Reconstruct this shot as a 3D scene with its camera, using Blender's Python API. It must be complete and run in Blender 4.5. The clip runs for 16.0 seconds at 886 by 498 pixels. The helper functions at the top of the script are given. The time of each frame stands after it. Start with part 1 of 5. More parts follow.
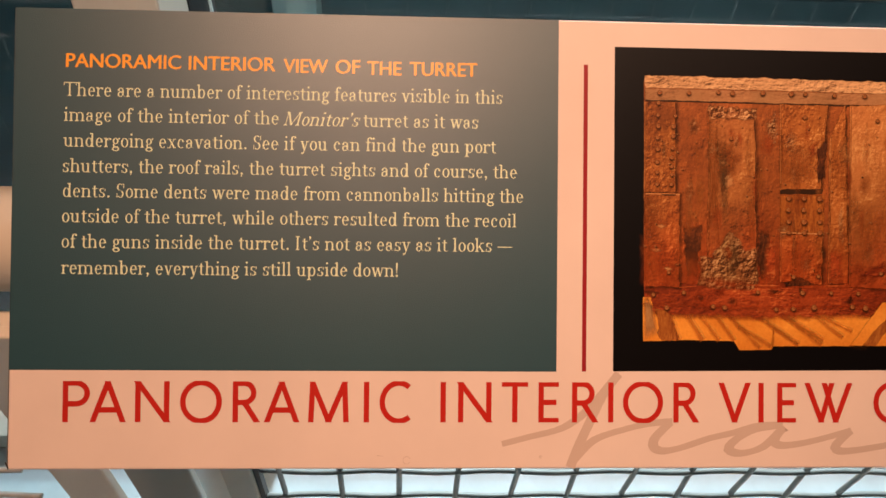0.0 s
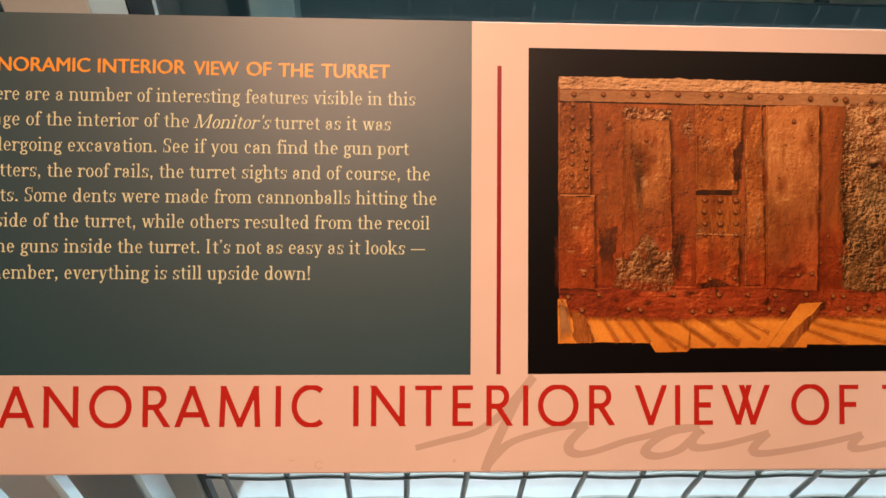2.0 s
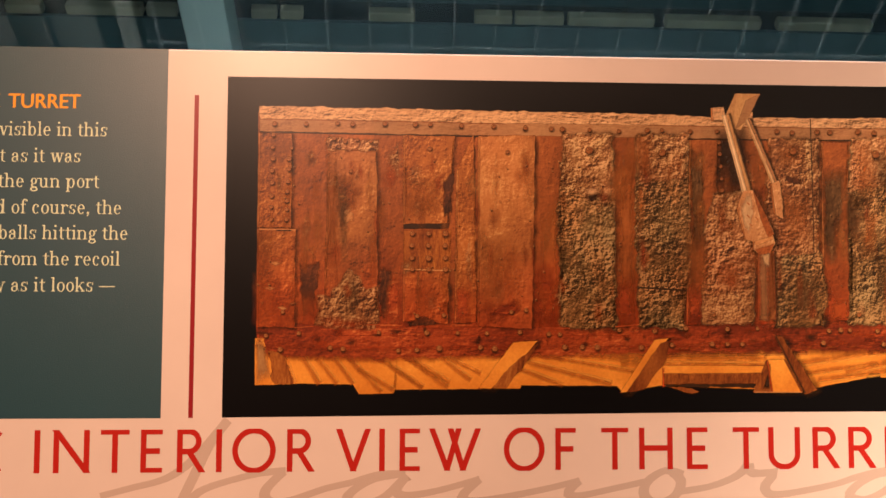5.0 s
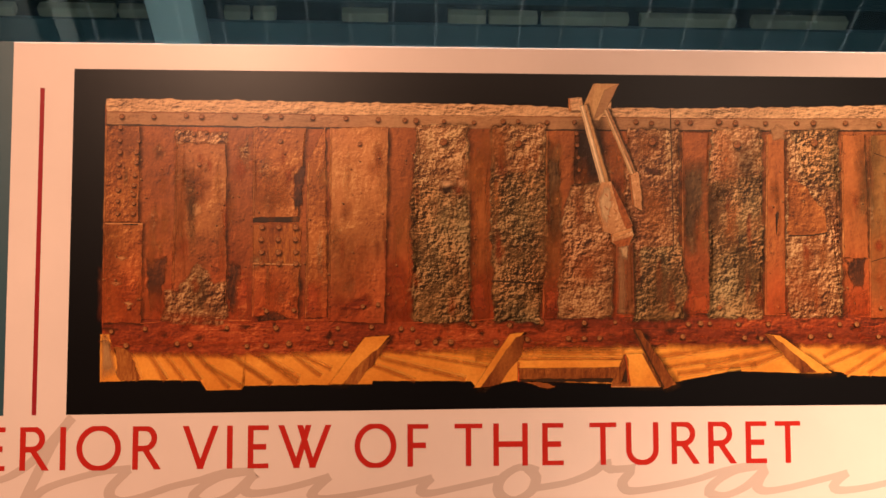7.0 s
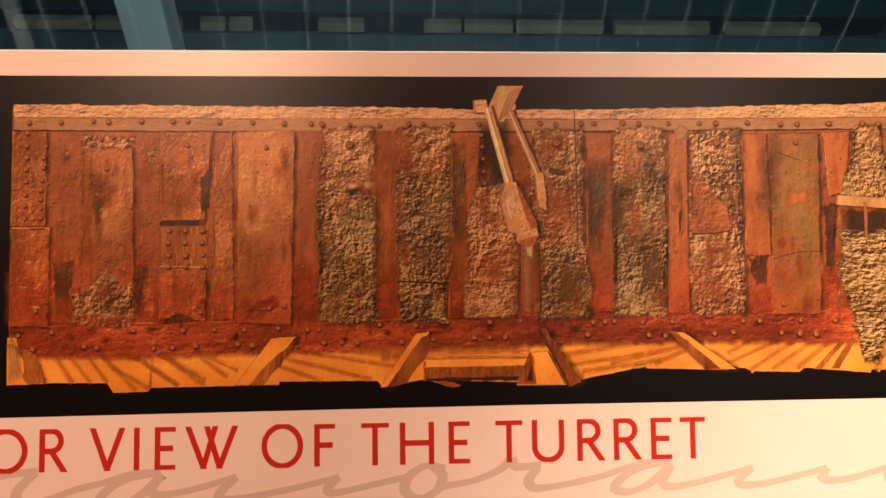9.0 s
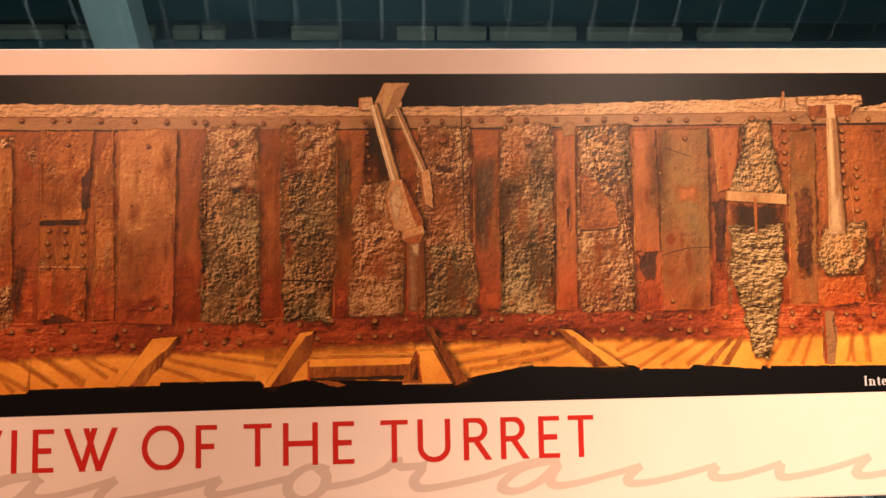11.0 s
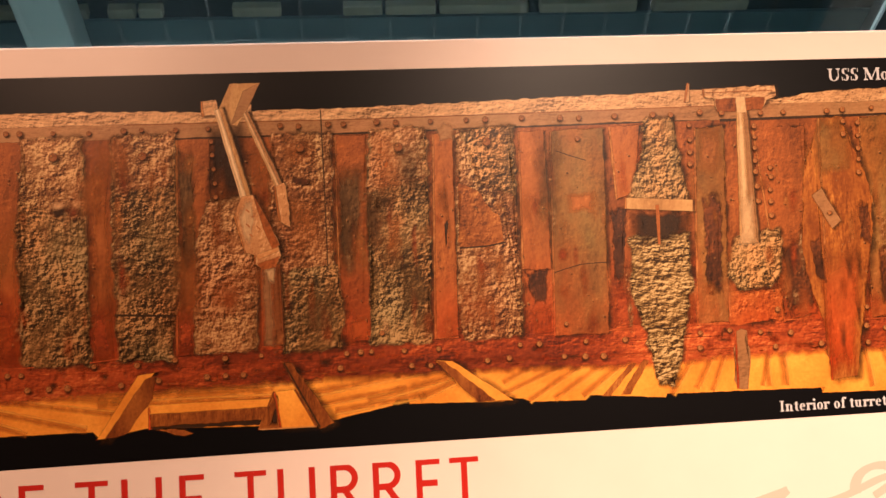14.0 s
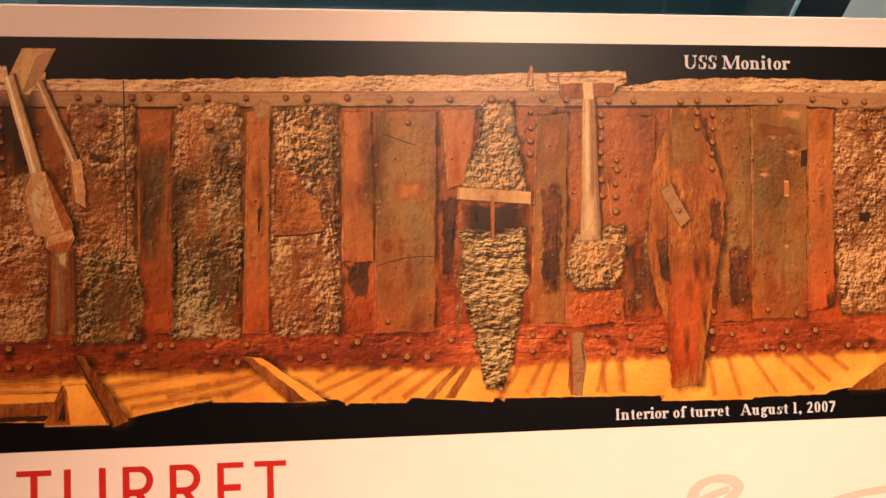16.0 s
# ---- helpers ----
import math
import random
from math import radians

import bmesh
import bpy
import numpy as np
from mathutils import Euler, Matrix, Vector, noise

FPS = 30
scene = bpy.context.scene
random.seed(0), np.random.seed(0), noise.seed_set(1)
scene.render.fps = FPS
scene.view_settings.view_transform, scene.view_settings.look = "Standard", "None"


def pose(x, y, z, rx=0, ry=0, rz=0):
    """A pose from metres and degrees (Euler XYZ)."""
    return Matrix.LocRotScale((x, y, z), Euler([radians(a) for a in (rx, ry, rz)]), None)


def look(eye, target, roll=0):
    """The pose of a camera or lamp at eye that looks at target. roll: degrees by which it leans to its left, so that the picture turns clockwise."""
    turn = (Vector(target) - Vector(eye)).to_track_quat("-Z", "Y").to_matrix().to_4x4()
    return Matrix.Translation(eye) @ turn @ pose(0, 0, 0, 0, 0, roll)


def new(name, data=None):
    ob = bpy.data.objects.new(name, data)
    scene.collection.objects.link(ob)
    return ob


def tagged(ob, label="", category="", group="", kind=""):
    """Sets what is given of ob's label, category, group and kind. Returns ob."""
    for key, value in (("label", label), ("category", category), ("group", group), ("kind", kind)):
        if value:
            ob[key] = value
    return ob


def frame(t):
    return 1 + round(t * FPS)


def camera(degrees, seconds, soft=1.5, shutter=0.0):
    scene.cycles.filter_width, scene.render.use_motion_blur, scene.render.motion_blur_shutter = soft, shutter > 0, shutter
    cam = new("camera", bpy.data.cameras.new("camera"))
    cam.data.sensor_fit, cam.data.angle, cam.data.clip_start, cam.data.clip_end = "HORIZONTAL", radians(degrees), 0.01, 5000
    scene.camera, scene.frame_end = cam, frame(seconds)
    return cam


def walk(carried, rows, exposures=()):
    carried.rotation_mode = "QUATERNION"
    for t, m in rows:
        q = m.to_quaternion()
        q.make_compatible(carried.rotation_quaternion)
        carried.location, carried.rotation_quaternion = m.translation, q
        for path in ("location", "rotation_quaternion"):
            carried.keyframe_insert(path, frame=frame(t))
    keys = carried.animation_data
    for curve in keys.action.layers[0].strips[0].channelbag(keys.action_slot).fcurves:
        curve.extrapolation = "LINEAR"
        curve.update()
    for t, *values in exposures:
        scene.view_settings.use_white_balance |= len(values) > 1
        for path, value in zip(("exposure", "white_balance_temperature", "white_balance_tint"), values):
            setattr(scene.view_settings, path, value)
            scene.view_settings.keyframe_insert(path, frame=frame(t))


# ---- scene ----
# The camera and its way along the sign
cam = camera(56.3, 16.0)
METRES, EYE, TILT, TURN = 0.69, 1.44, -52.8, -2.7
ROWS = [
    (0.0, 0.0, 0.0, 0.0, -0.01, 1.04, -0.76),
    (0.5, 0.0195, 0.0041, 0.0009, -0.06, 1.06, -0.85),
    (1.0, 0.0397, 0.0027, -0.0006, -0.05, 1.05, -0.89),
    (1.5, 0.0578, 0.0045, -0.0023, 0.0, 1.16, -0.78),
    (2.0, 0.0812, 0.0052, -0.0013, -0.14, 1.38, -0.5),
    (2.5, 0.1096, 0.0047, -0.0015, -0.46, 1.56, -0.35),
    (3.0, 0.1486, 0.0093, 0.0005, -0.63, 1.78, -0.26),
    (3.5, 0.1973, 0.0143, 0.0032, -0.64, 2.33, -0.38),
    (4.0, 0.2547, 0.0206, 0.0043, -0.59, 2.86, -0.62),
    (4.5, 0.3099, 0.0301, 0.0064, -0.32, 3.15, -0.7),
    (5.0, 0.3648, 0.0395, 0.0116, -0.01, 3.17, -0.42),
    (7.5, 0.521, 0.0526, 0.0035, 0.16, 3.44, -0.14),
    (8.0, 0.5371, 0.0441, -0.0022, -0.02, 3.63, -0.18),
    (8.5, 0.5618, 0.0438, -0.0028, -0.08, 3.82, 0.13),
    (11.0, 0.6883, 0.0506, -0.0151, -0.51, 4.61, 0.89),
    (11.5, 0.7218, 0.0615, -0.0131, -0.39, 4.79, 1.02),
    (12.0, 0.7384, 0.0691, -0.0123, -0.24, 4.75, 1.22),
    (12.5, 0.7478, 0.084, -0.0051, -0.55, 4.62, 1.47),
    (13.0, 0.7695, 0.1004, 0.01, -1.03, 4.14, 1.66),
    (13.5, 0.7772, 0.1223, 0.0187, -1.68, 3.33, 1.93),
    (14.0, 0.7834, 0.1412, 0.0309, -2.27, 2.66, 2.49),
    (14.5, 0.7989, 0.1652, 0.0359, -2.84, 2.15, 2.66),
    (15.0, 0.8125, 0.1762, 0.0383, -3.43, 1.61, 2.41),
    (15.5, 0.8484, 0.1785, 0.0389, -3.66, 1.2, 1.72),
    (16.0, 0.9154, 0.1846, 0.0433, -3.64, 0.74, 0.75),
]
BASE = pose(0, 0, EYE, TILT, 0, 0)
walk(cam, [(t, BASE @ pose(0, 0, 0, 0, 0, TURN) @ pose(METRES * x, METRES * y, METRES * z, 90 + pitch, roll, yaw)) for t, x, y, z, yaw, pitch, roll in ROWS],
     ((0.0, -0.07), (3.0, -0.04), (5.5, -0.1), (8.0, -0.15), (11.0, -0.15), (14.5, -0.2), (16.0, -0.32)))

# World, lamps
world = bpy.data.worlds.new("world")
scene.world = world
world.use_nodes = True
world.node_tree.nodes["Background"].inputs[0].default_value = (0.35, 0.42, 0.5, 1)
world.node_tree.nodes["Background"].inputs[1].default_value = 0.05


def lamp(name, kind, eye, target, power, colour, size=0.1, cone=60, blend=0.5):
    data = bpy.data.lights.new(name, kind)
    data.energy, data.color = power, colour
    if kind == "SPOT":
        data.spot_size, data.spot_blend, data.shadow_soft_size = radians(cone), blend, size
    else:
        data.size = size
    ob = new(name, data)
    ob.matrix_world = look(eye, target)
    return ob


WARM = (1.0, 0.575, 0.378)
lamp("ceiling_spot_light", "SPOT", (-0.10, -0.12, 2.92), (-0.16, 0.38, 1.0), 166, WARM, 0.12, 43, 1.0)
lamp("accent_spot_light", "SPOT", (1.02, -0.10, 2.92), (0.86, 0.16, 0.94), 378, (1.0, 0.69, 0.50), 0.10, 28.2, 1.0)
# added fill with no fixture behind it, brightens the middle of the sign
lamp("added_fill_light", "SPOT", (0.75, 0.40, 2.92), (0.54, 0.42, 1.05), 110, WARM, 0.10, 44, 1.0)
# added lamp, hung well below the ceiling, brightens the floor behind the mesh
lamp("added_floor_light", "SPOT", (0.4, 2.3, 2.12), (0.4, 0.50, 0.0), 310, (0.80, 0.93, 1.0), 0.3, 70, 0.8)
# added lamp without a known source, lifts the dim tank hall
lamp("added_hall_light", "SPOT", (0.6, 4.2, 3.0), (0.5, 2.4, -0.4), 1150, (0.58, 0.93, 1.0), 0.4, 120, 0.9)

# ---- materials ----


class Nodes:
    """A small helper to wire a node material."""

    def __init__(self, name, rough=0.5, metal=0.0, spec=0.5):
        self.mat = bpy.data.materials.new(name)
        self.mat.use_nodes = True
        self.tree = self.mat.node_tree
        self.bsdf = self.tree.nodes["Principled BSDF"]
        self.bsdf.inputs["Roughness"].default_value = rough
        self.bsdf.inputs["Metallic"].default_value = metal
        self.bsdf.inputs["Specular IOR Level"].default_value = spec
        self.coord = self.node("ShaderNodeTexCoord").outputs["Object"]

    def node(self, kind, **values):
        n = self.tree.nodes.new(kind)
        for key, value in values.items():
            n.inputs[key.replace("_", " ")].default_value = value
        return n

    def link(self, a, b):
        self.tree.links.new(a, b)

    def mapped(self, scale=(1, 1, 1), shift=(0, 0, 0)):
        m = self.node("ShaderNodeMapping", Scale=scale, Location=shift)
        self.link(self.coord, m.inputs["Vector"])
        return m.outputs["Vector"]

    def noise(self, scale, stretch=(1, 1, 1), shift=(0, 0, 0), detail=4.0, rough=0.6):
        n = self.node("ShaderNodeTexNoise", Scale=scale, Detail=detail, Roughness=rough)
        self.link(self.mapped(stretch, shift), n.inputs["Vector"])
        return n.outputs["Fac"]

    def lumps(self, scale, stretch=(1, 1, 1), shift=(0, 0, 0)):
        """Height of rounded, irregular lumps."""
        warp = self.node("ShaderNodeTexNoise", Scale=240.0, Detail=3.0)
        self.link(self.coord, warp.inputs["Vector"])
        bend = self.node("ShaderNodeVectorMath")
        bend.operation = "MULTIPLY_ADD"
        self.link(warp.outputs["Color"], bend.inputs[0])
        bend.inputs[1].default_value = (0.0045, 0.0, 0.0045)
        self.link(self.mapped(stretch, shift), bend.inputs[2])
        v = self.tree.nodes.new("ShaderNodeTexVoronoi")
        v.feature = "SMOOTH_F1"
        v.inputs["Scale"].default_value = scale
        v.inputs["Smoothness"].default_value = 0.3
        self.link(bend.outputs[0], v.inputs["Vector"])
        return self.math("SUBTRACT", 0.8, v.outputs["Distance"])

    def math(self, op, a, b=0.0, c=0.0):
        n = self.tree.nodes.new("ShaderNodeMath")
        n.operation = op
        for i, v in enumerate((a, b, c)):
            if isinstance(v, (int, float)):
                n.inputs[i].default_value = v
            else:
                self.link(v, n.inputs[i])
        return n.outputs[0]

    def ramp(self, fac, stops):
        n = self.tree.nodes.new("ShaderNodeValToRGB")
        e = n.color_ramp.elements
        while len(e) < len(stops):
            e.new(0.5)
        for i, (p, c) in enumerate(stops):
            e[i].position, e[i].color = p, (*c, 1)
        self.link(fac, n.inputs["Fac"])
        return n.outputs["Color"]

    def mix(self, fac, a, b, mode="MIX"):
        n = self.tree.nodes.new("ShaderNodeMix")
        n.data_type, n.blend_type = "RGBA", mode
        for i, v in ((0, fac), (6, a), (7, b)):
            if isinstance(v, tuple):
                n.inputs[i].default_value = (*v, 1)
            elif isinstance(v, (int, float)):
                n.inputs[i].default_value = v
            else:
                self.link(v, n.inputs[i])
        return n.outputs[2]

    def colour(self, c):
        if isinstance(c, tuple):
            self.bsdf.inputs["Base Color"].default_value = (*c, 1)
        else:
            self.link(c, self.bsdf.inputs["Base Color"])
        return self

    def bump(self, height, strength=0.2, distance=0.001):
        b = self.node("ShaderNodeBump", Strength=strength, Distance=distance)
        self.link(height, b.inputs["Height"])
        self.link(b.outputs["Normal"], self.bsdf.inputs["Normal"])
        return self


def paint(name, colour, rough=0.45, vary=0.12, scale=40.0, grain=900.0, bump=0.06, spec=0.5):
    n = Nodes(name, rough, 0.0, spec)
    f = n.noise(scale, detail=6.0)
    dark = tuple(c * (1 - vary) for c in colour)
    light = tuple(min(1.0, c * (1 + vary * 0.5)) for c in colour)
    n.colour(n.ramp(f, [(0.3, dark), (0.7, light)]))
    n.bump(n.noise(grain, detail=2.0), bump, 0.0006)
    return n.mat


LAM = dict(rough=0.305, vary=0.05, scale=14.0, grain=1400.0, bump=0.05, spec=0.27)
M_BOARD = paint("cream_laminate", (0.80, 0.655, 0.575), **LAM)
M_TEAL = paint("teal_laminate", (0.0125, 0.062, 0.082), 0.41, 0.06, 14.0, 1100.0, 0.16, 0.70)
M_BLACK = paint("black_laminate", (0.003, 0.0026, 0.003), 0.33, 0.05, 14.0, 1400.0, 0.09, 0.17)
M_EDGE = paint("dark_laminate_edge", (0.03, 0.026, 0.024), 0.6)
M_MAROON = paint("maroon_ink", (0.30, 0.015, 0.02), **LAM)
M_RED = paint("red_ink", (0.50, 0.022, 0.014), **LAM)
M_ORANGE = paint("orange_ink", (0.97, 0.42, 0.05), **LAM)
M_CREAM = paint("cream_ink", (0.73, 0.80, 0.55), **LAM)
M_WHITE = paint("white_ink", (0.56, 0.53, 0.53), **LAM)
M_SCRIPT = paint("tan_script_ink", (0.60, 0.465, 0.39), **LAM)
M_RAIL = paint("cream_enamel", (0.72, 0.64, 0.52), 0.35, 0.08, 9.0)
# darker copy of the cream enamel: shade on one post as colour
M_RAIL_SHADED = paint("shaded_cream_enamel", (0.42, 0.39, 0.33), 0.4, 0.1, 9.0)
M_WIRE = paint("grey_coated_wire", (0.42, 0.42, 0.40), 0.4, 0.15, 60.0)
M_MULLION = paint("off_white_mullion_paint", (0.62, 0.55, 0.47), 0.45, 0.06, 9.0)
M_GASKET = paint("black_rubber", (0.012, 0.012, 0.013), 0.5)
M_ALU = paint("pale_aluminium", (0.6, 0.6, 0.58), 0.35)
M_FLOOR = paint("pale_blue_grey_floor", (0.56, 0.66, 0.71), 0.5, 0.12, 12.0, 300.0)
M_WALL = paint("warm_grey_wall", (0.13, 0.12, 0.11), 0.8, 0.08, 4.0)
M_CEIL = paint("dark_ceiling", (0.10, 0.10, 0.10), 0.8)
M_TANK = paint("blue_grey_tank_steel", (0.12, 0.19, 0.20), 0.4, 0.3, 3.0)
M_TANK_DARK = paint("dark_teal_lining", (0.036, 0.080, 0.088), 0.5, 0.35, 2.0)
M_GAP_SHADE = paint("black_gap_shade", (0.006, 0.007, 0.007), 0.8)
M_BLOCK = paint("beige_timber_block", (0.52, 0.42, 0.28), 0.7, 0.25, 12.0)
M_COLUMN = paint("pale_teal_column", (0.82, 0.86, 0.80), 0.5, 0.1, 6.0)


def glass_mat():
    n = Nodes("window_glass")
    out = n.tree.nodes["Material Output"]
    clear = n.node("ShaderNodeBsdfTransparent", Color=(0.90, 0.96, 0.96, 1))
    gloss = n.node("ShaderNodeBsdfGlossy", Roughness=0.0)
    fres = n.node("ShaderNodeFresnel", IOR=1.8)
    m = n.node("ShaderNodeMixShader")
    n.link(fres.outputs[0], m.inputs[0])
    n.link(clear.outputs[0], m.inputs[1])
    n.link(gloss.outputs[0], m.inputs[2])
    n.link(m.outputs[0], out.inputs["Surface"])
    return n.mat


M_GLASS = glass_mat()


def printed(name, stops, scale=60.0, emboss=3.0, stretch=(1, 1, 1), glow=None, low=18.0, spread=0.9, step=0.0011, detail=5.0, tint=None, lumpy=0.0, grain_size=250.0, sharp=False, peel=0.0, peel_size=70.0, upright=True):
    """Ink of a photograph: colour by coarse patches, plus a fine relief as the photo recorded it; glow: colour that
    takes over at the foot;
    tint: a second hue in patches; lumpy: how strongly rounded lumps of grain_size to the metre stand out; sharp: a
    ragged, crisp edge; peel: light and shade along the edges of flaking layers; upright: ink of the wall, with a haze
    of light put into its colour towards the ledge and mid-length. The "cover" attribute feathers a piece's edge into
    what lies under it."""
    n = Nodes(name, 0.33, 0.0, 0.22)
    stops = [(p, (r, g * 0.915, b * 0.66)) for p, (r, g, b) in stops]

    def slope(s, d):
        here = n.noise(s, stretch, detail=detail, rough=0.7)
        there = n.noise(s, stretch, (-d * stretch[0], 0, d * stretch[2]), detail=detail, rough=0.7)
        return n.math("SUBTRACT", here, there)

    coarse = n.noise(low, stretch, (3.1, 0, 1.7), detail=6.0)
    rugged = n.math("MULTIPLY_ADD", n.math("SUBTRACT", n.noise(45.0, detail=4.0, shift=(1, 0, 5)), 0.42), 5.0 * emboss, 0.45 * emboss)
    rugged = n.math("MAXIMUM", rugged, 0.15 * emboss)
    relief = n.math("MULTIPLY", n.math("ADD", slope(scale * 0.55, step * 1.3), slope(scale * 1.7, step * 0.6)), rugged)
    if lumpy:
        for size, much in ((grain_size, 1.0), (grain_size * 2.6, 0.9)):
            d = 0.24 / size
            lit = n.math("SUBTRACT", n.lumps(size, stretch), n.lumps(size, stretch, (-0.6 * d * stretch[0], 0, d * stretch[2])))
            relief = n.math("MULTIPLY_ADD", lit, lumpy * much, relief)
    if peel:
        for size, level, much in ((peel_size, 0.50, 1.0), (peel_size * 2.4, 0.55, 0.8)):
            steps = []
            for shift in ((5, 0, 9), (5 - 0.0004, 0, 9 + 0.0006)):
                f = n.noise(size, (1.15, 1, 0.85), shift, 7.0, 0.62)
                f = n.math("MULTIPLY", n.math("SUBTRACT", f, level), 16.0)
                steps.append(n.math("MINIMUM", n.math("MAXIMUM", f, 0.0), 1.0))
            relief = n.math("MULTIPLY_ADD", n.math("SUBTRACT", steps[0], steps[1]), peel * much, relief)
    body = n.math("MULTIPLY_ADD", n.math("SUBTRACT", coarse, 0.5), spread, 0.5)
    grit = n.math("MULTIPLY", n.math("SUBTRACT", n.noise(520.0, detail=3.0), 0.5), 0.36)
    fac = n.math("ADD", n.math("ADD", body, relief), grit)
    col = n.ramp(fac, stops)
    if tint:
        f = n.math("MULTIPLY_ADD", n.math("SUBTRACT", n.noise(22.0, (1.6, 1, 0.7), (7, 0, 2)), 0.5), 3.5, 0.5)
        f = n.math("MINIMUM", n.math("MAXIMUM", f, 0.0), 1.0)
        col = n.mix(f, col, n.mix(1.0, col, tint, "MULTIPLY"))
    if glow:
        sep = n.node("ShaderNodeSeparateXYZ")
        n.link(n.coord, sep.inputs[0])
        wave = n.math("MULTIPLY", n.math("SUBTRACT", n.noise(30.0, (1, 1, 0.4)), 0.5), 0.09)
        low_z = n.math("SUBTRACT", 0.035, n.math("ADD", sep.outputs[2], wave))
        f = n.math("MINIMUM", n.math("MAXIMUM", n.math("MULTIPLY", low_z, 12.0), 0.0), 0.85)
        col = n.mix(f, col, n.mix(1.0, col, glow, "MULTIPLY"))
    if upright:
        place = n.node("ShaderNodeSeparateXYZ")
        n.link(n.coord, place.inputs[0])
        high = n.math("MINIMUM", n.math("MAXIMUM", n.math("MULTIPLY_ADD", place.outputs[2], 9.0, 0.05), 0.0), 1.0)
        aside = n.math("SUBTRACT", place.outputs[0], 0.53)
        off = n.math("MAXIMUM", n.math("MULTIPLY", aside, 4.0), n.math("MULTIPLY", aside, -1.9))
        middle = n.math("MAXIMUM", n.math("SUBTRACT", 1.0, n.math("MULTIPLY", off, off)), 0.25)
        # haze of light put into the wall ink, strongest high up at mid-length
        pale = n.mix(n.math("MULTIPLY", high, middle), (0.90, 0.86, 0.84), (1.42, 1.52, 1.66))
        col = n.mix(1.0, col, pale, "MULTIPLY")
    n.colour(col)
    n.bump(n.noise(1400.0, detail=2.0), 0.05, 0.0006)
    cover = n.tree.nodes.new("ShaderNodeAttribute")
    cover.attribute_name = "cover"
    c = cover.outputs["Fac"]
    edge = n.math("MULTIPLY", n.math("MULTIPLY", c, n.math("SUBTRACT", 1.0, c)), 5.0)
    wob = n.math("MULTIPLY", n.math("SUBTRACT", n.noise(160.0, (1, 1, 0.6), detail=5.0), 0.5), edge)
    edged = n.math("ADD", c, wob)
    if sharp:
        edged = n.math("MULTIPLY_ADD", n.math("SUBTRACT", edged, 0.45), 3.5, 0.45)
    fac = n.math("MINIMUM", n.math("MAXIMUM", edged, 0.0), 1.0)
    clear = n.node("ShaderNodeBsdfTransparent")
    m = n.node("ShaderNodeMixShader")
    n.link(fac, m.inputs[0])
    n.link(clear.outputs[0], m.inputs[1])
    n.link(n.bsdf.outputs[0], m.inputs[2])
    n.link(m.outputs[0], n.tree.nodes["Material Output"].inputs["Surface"])
    return n.mat


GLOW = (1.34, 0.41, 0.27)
OLIVE, SOOT = (0.82, 0.84, 0.78), (0.72, 0.74, 0.76)
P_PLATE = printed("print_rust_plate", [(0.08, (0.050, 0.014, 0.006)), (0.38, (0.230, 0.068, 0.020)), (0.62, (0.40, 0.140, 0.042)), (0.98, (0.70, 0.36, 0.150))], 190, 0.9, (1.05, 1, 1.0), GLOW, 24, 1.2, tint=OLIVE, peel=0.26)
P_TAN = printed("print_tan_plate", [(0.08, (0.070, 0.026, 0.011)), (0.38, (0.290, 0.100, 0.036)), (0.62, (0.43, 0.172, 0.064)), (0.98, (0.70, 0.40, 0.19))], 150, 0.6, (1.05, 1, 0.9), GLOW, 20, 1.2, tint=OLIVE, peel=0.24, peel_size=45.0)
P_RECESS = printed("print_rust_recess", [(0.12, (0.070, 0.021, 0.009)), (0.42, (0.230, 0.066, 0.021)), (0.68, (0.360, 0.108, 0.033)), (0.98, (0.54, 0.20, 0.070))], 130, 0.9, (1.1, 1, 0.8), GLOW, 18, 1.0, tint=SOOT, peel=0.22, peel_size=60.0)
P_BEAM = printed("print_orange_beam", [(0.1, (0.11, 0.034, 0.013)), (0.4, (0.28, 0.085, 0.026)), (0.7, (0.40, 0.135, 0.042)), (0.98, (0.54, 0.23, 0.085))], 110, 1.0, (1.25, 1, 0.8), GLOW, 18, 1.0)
P_CRUST = printed("print_grey_concretion", [(0.02, (0.017, 0.010, 0.005)), (0.34, (0.080, 0.051, 0.023)), (0.58, (0.172, 0.115, 0.054)), (0.96, (0.46, 0.335, 0.195))], 250, 3.0, (1, 1, 1.1), None, 24, 1.6, 0.0010, 8.0, tint=(1.32, 0.94, 0.78), lumpy=0.55, grain_size=260.0, peel=0.34, peel_size=90.0)
P_CRUST_RED = printed("print_rusty_concretion", [(0.02, (0.040, 0.013, 0.007)), (0.34, (0.172, 0.062, 0.027)), (0.58, (0.315, 0.130, 0.058)), (0.96, (0.68, 0.40, 0.235))], 240, 2.7, (1, 1, 1.1), None, 24, 1.4, 0.0010, 8.0, tint=(0.78, 0.90, 0.86), lumpy=0.48, grain_size=255.0, peel=0.30, peel_size=85.0)
P_PALE = printed("print_pale_concretion", [(0.02, (0.026, 0.012, 0.005)), (0.34, (0.125, 0.070, 0.028)), (0.58, (0.26, 0.165, 0.075)), (0.98, (0.64, 0.47, 0.28))], 240, 3.2, (0.75, 1, 1.5), None, 34, 0.8, 0.0011, 8.0, lumpy=0.80, grain_size=230.0, peel=0.25, peel_size=110.0)
